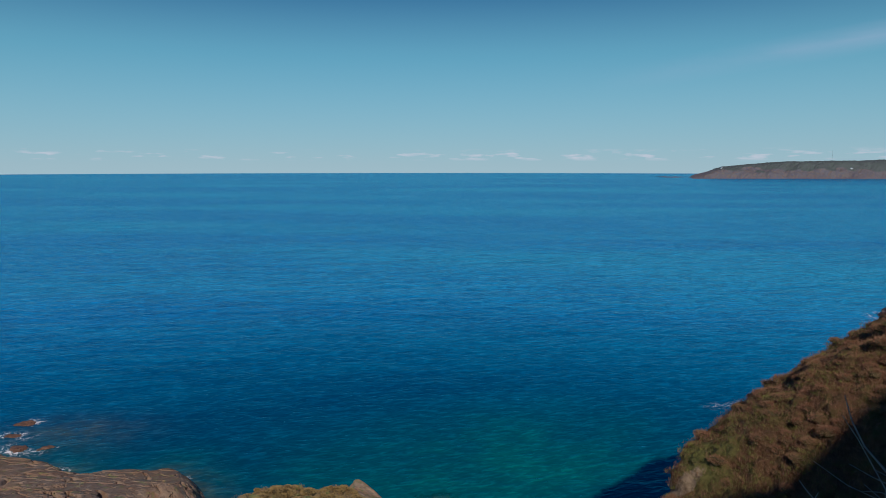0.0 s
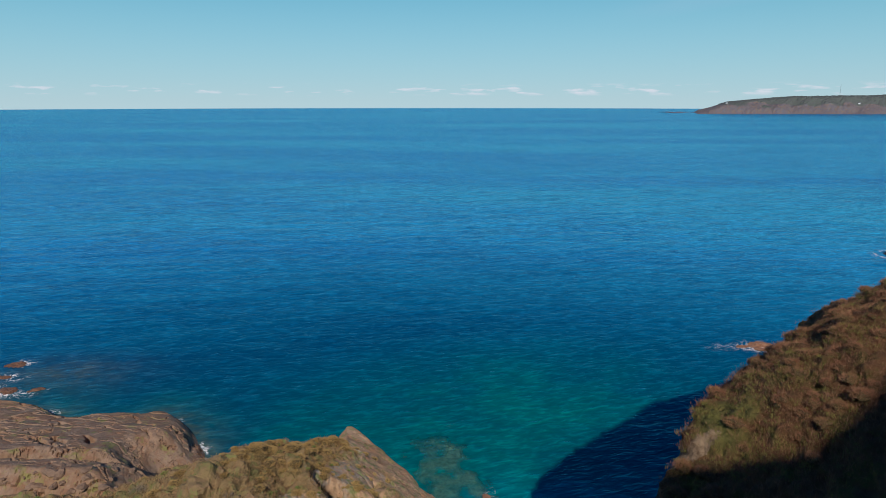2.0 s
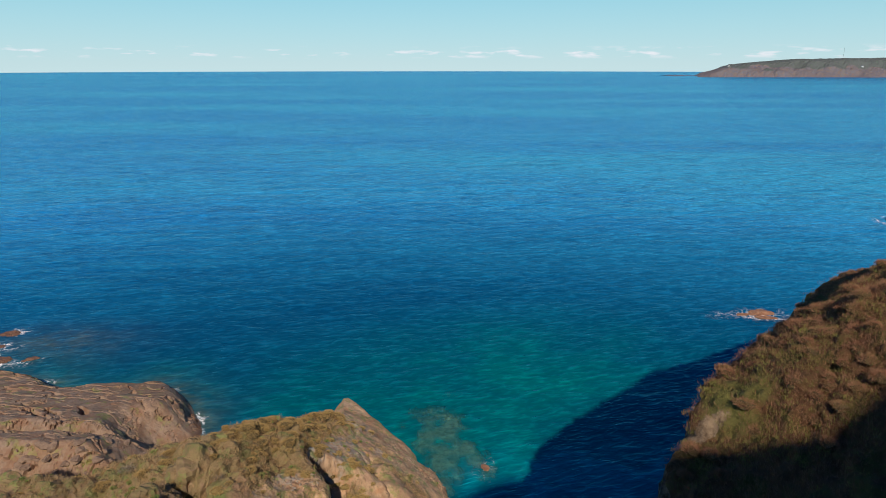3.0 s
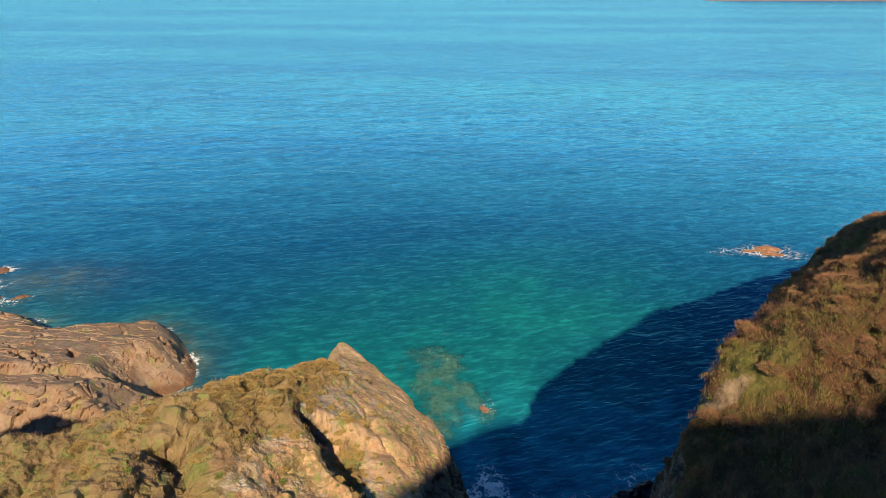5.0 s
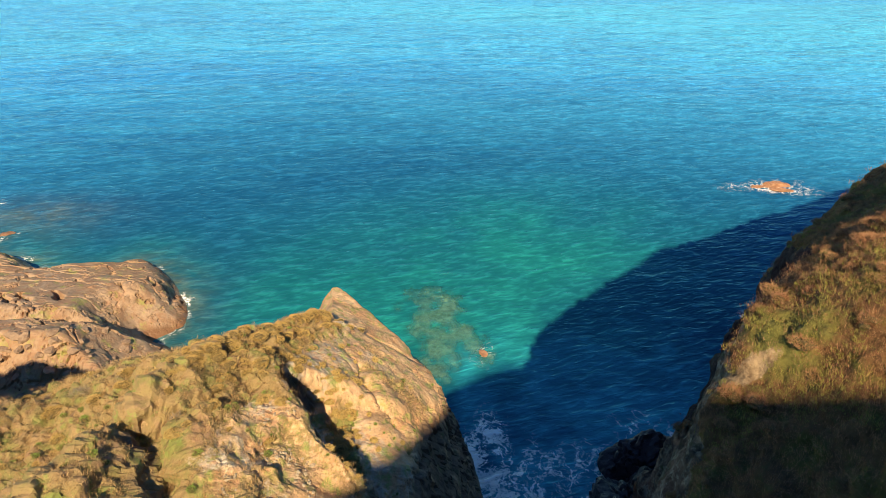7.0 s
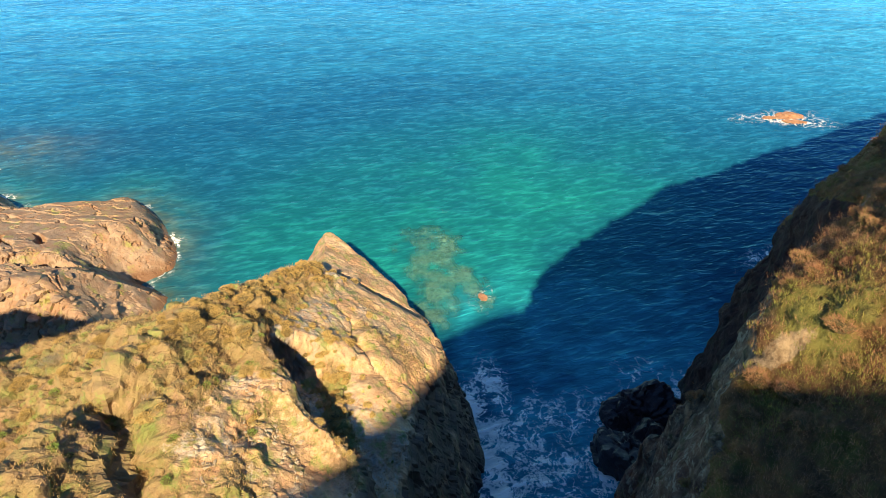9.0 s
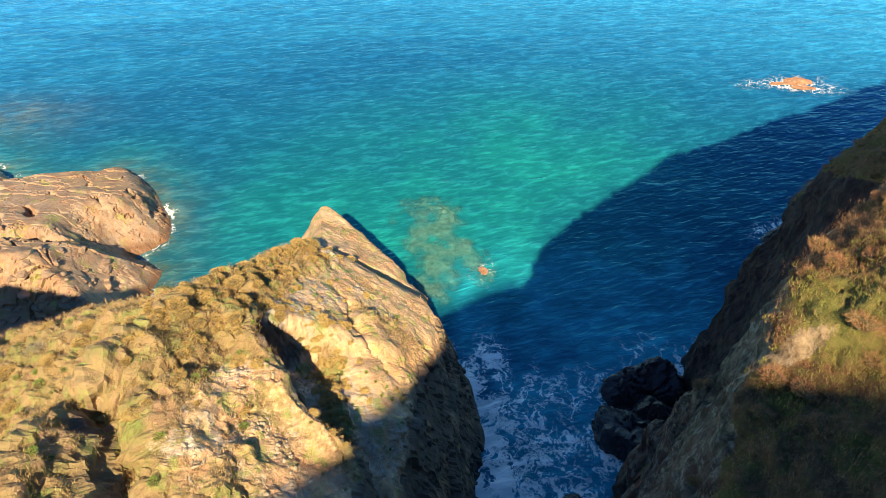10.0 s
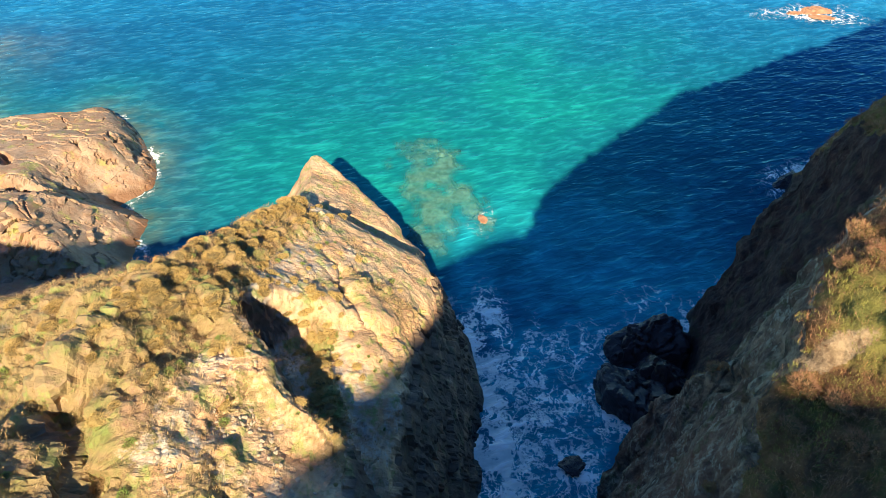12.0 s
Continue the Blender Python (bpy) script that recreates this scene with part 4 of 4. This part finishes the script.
# ---- plants ----
def blade_material(name, stops):
    """Stalks and leaves, each with a colour of its own."""
    m, t, b = material(name)
    geo = t.nodes.new("ShaderNodeNewGeometry")
    info = t.nodes.new("ShaderNodeObjectInfo")
    tone = maths(t, "ADD", maths(t, "MULTIPLY", geo.outputs["Random Per Island"], 0.75), maths(t, "MULTIPLY", info.outputs["Random"], 0.25))
    patch = noise_at(t, 0.45, 4, 0.6)
    tone = maths(t, "ADD", maths(t, "MULTIPLY", tone, 0.6), maths(t, "MULTIPLY", maths(t, "SUBTRACT", patch, 0.3), 0.9))
    t.links.new(steps(t, tone, stops), b.inputs["Base Color"])
    b.inputs["Roughness"].default_value = 0.8
    b.inputs["Specular IOR Level"].default_value = 0.2
    return m


GORSE_MAT = blade_material("gorse", [(0.1, (0.19, 0.12, 0.035)), (0.35, (0.46, 0.295, 0.095)), (0.6, (0.56, 0.37, 0.16)), (0.78, (0.38, 0.28, 0.09)), (0.97, (0.54, 0.36, 0.09))])
BRACKEN_MAT = blade_material("bracken", [(0.1, (0.11, 0.055, 0.026)), (0.33, (0.32, 0.135, 0.068)), (0.55, (0.48, 0.25, 0.145)), (0.74, (0.22, 0.17, 0.05)), (0.92, (0.22, 0.22, 0.055))])
SCRUB_MAT = blade_material("dry_grass", [(0.1, (0.17, 0.09, 0.04)), (0.4, (0.43, 0.25, 0.11)), (0.58, (0.52, 0.35, 0.17)), (0.70, (0.30, 0.215, 0.09)), (0.86, (0.14, 0.20, 0.045))])
GRASS_MAT = blade_material("green_grass", [(0.1, (0.15, 0.135, 0.04)), (0.5, (0.33, 0.275, 0.075)), (0.9, (0.23, 0.25, 0.055))])
# dark lump inside a bush, coloured as the shade between its leaves
CORE_MAT = plain("shaded_core", (0.13, 0.09, 0.035), 0.9)
TWIG_MAT = blade_material("dead_twigs", [(0.2, (0.16, 0.12, 0.09)), (0.8, (0.38, 0.30, 0.23))])


def blades(rng, n, spread, length, width, lean):
    """n thin three-cornered leaves that stand up from a spot: an array of n x 3 corners."""
    a = rng.uniform(0, 2 * np.pi, n)
    r = spread * np.sqrt(rng.uniform(0, 1, n))
    foot = np.stack([r * np.cos(a), r * np.sin(a), np.zeros(n)], 1)
    b = a + rng.normal(0, 0.7, n)
    tilt = np.abs(rng.normal(0, lean, n))
    way = np.stack([np.sin(tilt) * np.cos(b), np.sin(tilt) * np.sin(b), np.cos(tilt)], 1)
    tip = foot + way * (length * rng.uniform(0.5, 1.2, n))[:, None]
    c = rng.uniform(0, 2 * np.pi, n)
    side = np.stack([np.cos(c), np.sin(c), np.zeros(n)], 1) * (width * rng.uniform(0.6, 1.3, n))[:, None]
    return np.stack([foot - side - [0, 0, 0.05], foot + side - [0, 0, 0.05], tip], 1)


def tufts(name, surface, wanted, count, per, spread, length, width, lean, mat, label, category, seed):
    """Very many tufts over the land, where wanted(p, n, veg) is high, as one mesh."""
    rng = np.random.default_rng(seed)
    p, n, veg = SURFACE[surface]
    w = np.clip(wanted(p, n, veg), 0, None)
    at = p[rng.choice(len(p), count, p=w / w.sum())] + rng.normal(0, 0.12, (count, 3)) * [1, 1, 0]
    size = rng.uniform(0.55, 1.35, count)
    kinds = [blades(rng, per, spread, length, width, lean) for _ in range(24)]
    pick = rng.integers(0, 24, count)
    turn = rng.uniform(0, 2 * np.pi, count)
    tri = np.stack(kinds)[pick] * size[:, None, None, None]
    c, s_ = np.cos(turn)[:, None, None], np.sin(turn)[:, None, None]
    tri = np.stack([tri[..., 0] * c - tri[..., 1] * s_, tri[..., 0] * s_ + tri[..., 1] * c, tri[..., 2]], -1) + at[:, None, None, :]
    v = tri.reshape(-1, 3)
    ob = fast_mesh(name, v, np.arange(len(v)).reshape(-1, 3), mat, False)
    return tagged(ob, label, category, kind="stuff")


def on_right(p, n, veg):
    x, y, z = p.T
    return (veg > 0.45) * ramp(n[:, 2], 0.3, 0.6) * ramp(y, 33, 38) * ramp(80 - x, 0, 20) * (z > 12)


def on_crag(p, n, veg):
    x, y, z = p.T
    return (veg > 0.55) * ramp(n[:, 2], 0.35, 0.6) * ramp(y, 36, 40) * (z > 10) * ramp(-x, 6, 12)


def on_face(p, n, veg):
    x, y, z = p.T
    return ramp(veg + 0.5 * fbm(p / 2.5, 3, 71), 0.3, 0.7) * ramp(n[:, 2], 0.3, 0.6) * ramp(y, 36, 40) * ramp(76 - y, 0, 6) * (z > 10) * ramp(x, -16, -10)


tufts("bracken_field", "cliff", lambda p, n, veg: on_right(p, n, veg) * (1 - 0.85 * np.exp(-(((p[:, 0] - 20) / 3.2) ** 2 + ((p[:, 1] - 46.5) / 2.6) ** 2))), 27000, 22, 0.36, 0.27, 0.008, 1.9, BRACKEN_MAT, "dead reddish-brown bracken covering the cliff top", "bracken", 1)
tufts("cliff_grass", "cliff", lambda p, n, veg: on_right(p, n, veg) * ramp(fbm(p / 3.5, 3, 81) + 1.2 * np.exp(-(((p[:, 0] - 20) / 3.2) ** 2 + ((p[:, 1] - 46.5) / 2.8) ** 2)), 0.15, 0.5), 5000, 22, 0.28, 0.15, 0.012, 0.9, GRASS_MAT, "yellow-green grass between the bracken on the cliff", "grass", 2)
tufts("dry_scrub", "crag", on_crag, 30000, 18, 0.3, 0.16, 0.009, 1.5, SCRUB_MAT, "dry straw-coloured scrub on the landward slope of the crag", "scrub", 3)
tufts("crag_grass", "crag", on_face, 3000, 12, 0.2, 0.17, 0.012, 0.8, SCRUB_MAT, "thin dry grass on the ledges of the crag", "grass", 4)


def bush_mesh(name, seed, n, radius, height, length, width, mat, core=None):
    rng = np.random.default_rng(seed)
    a, e = rng.uniform(0, 2 * np.pi, n), np.arcsin(rng.uniform(0.0, 1, n))
    lump = 1 + 0.25 * value_noise(np.stack([np.cos(a) * 1.5, np.sin(a) * 1.5, e * 2], 1) + seed, seed)
    way = np.stack([np.cos(e) * np.cos(a), np.cos(e) * np.sin(a), np.sin(e)], 1)
    foot = way * np.array([radius, radius, height]) * (lump * rng.uniform(0.55, 1.0, n))[:, None]
    out = way + rng.normal(0, 0.45, (n, 3)) + [0, 0, 0.3]
    out /= np.linalg.norm(out, axis=1)[:, None]
    side = np.cross(out, rng.normal(0, 1, (n, 3)))
    side /= np.linalg.norm(side, axis=1)[:, None]
    tri = np.stack([foot - side * width, foot + side * width, foot + out * (length * rng.uniform(0.6, 1.3, n))[:, None]], 1).reshape(-1, 3)
    faces = [tuple(range(3 * k, 3 * k + 3)) for k in range(n)]
    verts = [tuple(v) for v in tri]
    if core:
        bm = bmesh.new()
        bmesh.ops.create_icosphere(bm, subdivisions=2, radius=1.0)
        co = np.array([v.co[:] for v in bm.verts])
        k = 0.72 + 0.3 * fbm(co * 1.4 + seed, 3, seed)
        base = len(verts)
        verts += [tuple(c * np.array([radius, radius, height]) * q) for c, q in zip(co, k)]
        faces += [tuple(base + v.index for v in f.verts) for f in bm.faces]
        bm.free()
    me = bpy.data.meshes.new(name)
    me.from_pydata(verts, [], faces)
    me.materials.append(mat)
    if core:
        me.materials.append(core)
        me.polygons.foreach_set("material_index", np.array([0] * n + [1] * (len(faces) - n), np.int32))
    return me


def bushes(name, surface, wanted, count, meshes, low, high, label, category, group, seed):
    rng = np.random.default_rng(seed)
    p, n, veg = SURFACE[surface]
    w = np.clip(wanted(p, n, veg), 0, None)
    for k in rng.choice(len(p), count, replace=False, p=w / w.sum()):
        s_ = rng.uniform(low, high)
        ob = new(name, meshes[rng.integers(0, len(meshes))])
        ob.matrix_world = pose(*p[k], 0, 0, rng.uniform(0, 360)) @ Matrix.Diagonal((s_ * rng.uniform(0.8, 1.25), s_, s_ * rng.uniform(0.8, 1.2), 1))
        tagged(ob, label, category, group)


def along_crest(p, n, veg):
    x, y, z = p.T
    off = x - np.interp(y, CREST_Y, CREST_X)
    strip = np.exp(-(((off - 0.8) / 1.5) ** 2)) * ramp(y, 48, 54) * ramp(76 - y, 0, 3)
    return strip + 0.06 * (veg > 0.5) * ramp(-x, 8, 12) * ramp(62 - y, 0, 3) * ramp(y, 38, 42) + 0.45 * np.exp(-(((off - 3.5) / 2.5) ** 2 + ((y - 56) / 5) ** 2)) + 0.1 * np.exp(-(((x + 6) / 1.2) ** 2 + ((y - 58) / 3) ** 2))


gorse_meshes = [bush_mesh("gorse_bush", 30 + k, 2600, 0.66, 0.32, 0.07, 0.012, GORSE_MAT, CORE_MAT) for k in range(5)]
bushes("gorse_bush", "crag", along_crest, 300, gorse_meshes, 0.35, 1.0, "rounded ochre-green gorse bush on the crag", "gorse bush", "gorse bushes on the crag", 40)
fern_meshes = [bush_mesh("bracken_clump", 50 + k, 1300, 0.55, 0.34, 0.16, 0.008, BRACKEN_MAT, CORE_MAT) for k in range(5)]
bushes("bracken_clump", "cliff", lambda p, n, veg: on_right(p, n, veg) * ramp(62 - p[:, 0], 0, 20) * ramp(p[:, 1], 39, 43) * (1 - 0.95 * np.exp(-(((p[:, 0] - 20) / 3.4) ** 2 + ((p[:, 1] - 46.5) / 2.8) ** 2))), 300, fern_meshes, 0.45, 1.3, "clump of dead brown bracken on the cliff top", "bracken", "bracken clumps on the cliff", 41)
twig_meshes = [bush_mesh("dead_bush", 60 + k, 150, 0.45, 0.3, 0.42, 0.006, TWIG_MAT) for k in range(3)]
bushes("dead_bush", "crag", lambda p, n, veg: (veg > 0.5) * ramp(-p[:, 0], 10, 13) * ramp(58 - p[:, 1], 0, 4) * ramp(p[:, 1], 42, 45), 26, twig_meshes, 0.7, 1.3, "leafless grey bush on the crag", "bush", "dead bushes on the crag", 42)


def over_face(p, n, veg):
    x, y, z = p.T
    return ramp(n[:, 2], 0.45, 0.65) * ramp(y, 40, 44) * ramp(72 - y, 0, 6) * (z > 12) * ramp(x, -17, -12) * ramp(fbm(p / 3.0, 3, 73), 0.0, 0.4)


OCHRE_MAT = plain("ochre_stalks", (0.34, 0.235, 0.08), 0.9)
GREEN_MAT = blade_material("green_leaves", [(0.1, (0.09, 0.12, 0.03)), (0.5, (0.22, 0.29, 0.07)), (0.9, (0.32, 0.34, 0.08))])
green_meshes = [bush_mesh("green_clump", 70 + k, 420, 0.34, 0.13, 0.09, 0.014, GREEN_MAT, CORE_MAT) for k in range(4)]
bushes("green_clump", "crag", lambda p, n, veg: over_face(p, n, veg) + 0.4 * on_crag(p, n, veg) * ramp(58 - p[:, 1], 0, 4), 170, green_meshes, 0.4, 1.0, "low clump of fresh green leaves on the crag", "plant", "green clumps on the crag", 43)
cushion_meshes = [bush_mesh("heath_cushion", 80 + k, 900, 0.45, 0.2, 0.06, 0.012, GORSE_MAT, OCHRE_MAT) for k in range(4)]
bushes("heath_cushion", "crag", lambda p, n, veg: over_face(p, n, veg) * 0.06 + np.exp(-(((p[:, 0] + 5.9 + 0.25 * (p[:, 1] - 54)) / 0.9) ** 2 + ((p[:, 1] - 55) / 5) ** 2)) * (p[:, 2] > 15), 150, cushion_meshes, 0.4, 1.2, "ochre cushion of dry heath on the face of the crag", "heath", "heath cushions on the crag", 44)


# ---- loose stones ----
def stones(surface, wanted, count, low, high, label, group, seed, mat):
    rng = np.random.default_rng(seed)
    p, n, veg = SURFACE[surface]
    w = np.clip(wanted(p, n, veg), 0, None)
    for i, k in enumerate(rng.choice(len(p), count, replace=False, p=w / w.sum())):
        r = rng.uniform(low, high)
        x, y, z = p[k]
        rock("stone", x, y, z - 0.08 * r, r * rng.uniform(0.8, 1.5), r * rng.uniform(0.6, 1.0), r * rng.uniform(0.45, 0.7), rng.uniform(0, 360), mat, seed + i, label, "stone", group, 2, 0.5)


stones("crag", lambda p, n, veg: (veg < 0.5) * ramp(n[:, 2], 0.4, 0.6) * ramp(p[:, 1], 39, 42) * ramp(58 - p[:, 1], 0, 3) * ramp(-p[:, 0], 3, 7) * ramp(p[:, 0], -18, -14) * ramp(fbm(p / 2.5, 2, 83), -0.1, 0.3), 190, 0.05, 0.22, "pale lichen-grey stone bedded in the crag", "stones on the crag", 300, PALE_MAT)
stones("shore_platform", lambda p, n, veg: np.exp(-(((p[:, 0] + 44) / 4) ** 2 + ((p[:, 1] - 88.5) / 1.6) ** 2)) * (p[:, 2] > 2), 22, 0.35, 0.9, "angular brown block fallen on the rock platform", "blocks on the platform", 400, BLOCK_MAT)

stones("shore_platform", lambda p, n, veg: np.exp(-(((p[:, 0] + 46) / 7) ** 2 + ((p[:, 1] - 83.2) / 2.2) ** 2)) * (p[:, 2] > 2), 46, 0.3, 1.1, "angular brown block fallen below the rock platform", "blocks on the platform", 460, BLOCK_MAT)


# ---- dead stems at the edge of the hill ----
# much paler than the twigs of the dead bushes
STEM_MAT = blade_material("pale_stems", [(0.2, (0.60, 0.53, 0.44)), (0.8, (0.76, 0.70, 0.60))])


def stem(points, radius, root):
    cu = bpy.data.curves.new("stem", "CURVE")
    cu.dimensions, cu.bevel_depth, cu.bevel_resolution = "3D", radius, 1
    sp = cu.splines.new("POLY")
    sp.points.add(len(points) - 1)
    for k, (q, c) in enumerate(zip(sp.points, points)):
        q.co, q.radius = (*c, 1), 1.0 - 0.75 * k / (len(points) - 1)
    tmp = bpy.data.objects.new("stem", cu)
    me = bpy.data.meshes.new_from_object(tmp)
    bpy.data.objects.remove(tmp)
    me.materials.clear()
    me.materials.append(STEM_MAT)
    ob = new("stem", me)
    ob.parent = root


dead_stems = new("dead_shrub")
tagged(dead_stems, "bare grey stems of a dead shrub at the hill's edge", "shrub")
dead_stems.matrix_world = Matrix.Translation((1.9, -0.45, 56.3))
FORK = (0.02, 0.0, 1.2)
STEMS = [  # from the fork outwards, and a radius
    ([(0.11, 0.02, 1.9), (0.073, 0.0, 2.368), (0.047, 0.0, 2.407), (0.003, 0.0, 2.456), (-0.023, 0.0, 2.504), (-0.04, 0.0, 2.553)], 0.0032),
    ([(0.09, 0.01, 1.9), (0.05, 0.0, 2.37), (-0.01, 0.0, 2.47), (-0.042, 0.0, 2.515)], 0.002),
    ([(0.13, -0.02, 1.8), (0.086, 0.0, 2.329), (-0.022, 0.0, 2.379), (-0.088, 0.0, 2.426)], 0.0018),
    ([(0.14, 0.0, 1.85), (0.083, 0.0, 2.368), (0.024, 0.0, 2.395), (-0.022, 0.0, 2.421)], 0.002),
    ([(-0.04, 0.0, 1.8), (-0.077, 0.0, 2.345), (-0.103, 0.0, 2.376), (-0.112, 0.0, 2.389)], 0.0024),
    ([(-0.05, 0.01, 1.8), (-0.085, 0.0, 2.345), (-0.075, 0.0, 2.365)], 0.0018),
    ([(0.12, 0.0, 1.8), (0.085, 0.0, 2.34), (0.042, 0.0, 2.366), (0.005, 0.0, 2.368)], 0.0018),
    ([(0.13, 0.0, 1.9), (0.081, 0.0, 2.39), (0.047, 0.0, 2.399), (0.022, 0.0, 2.412)], 0.0018),
    ([(0.10, 0.0, 1.8), (0.065, 0.0, 2.335), (0.037, 0.0, 2.357), (0.009, 0.0, 2.381)], 0.0018),
]
stem([(0, 0, 0), (0.015, 0.01, 0.5), (0.0, 0.0, 0.9), FORK], 0.006, dead_stems)
for points, radius in STEMS:
    stem([FORK, *points], radius, dead_stems)
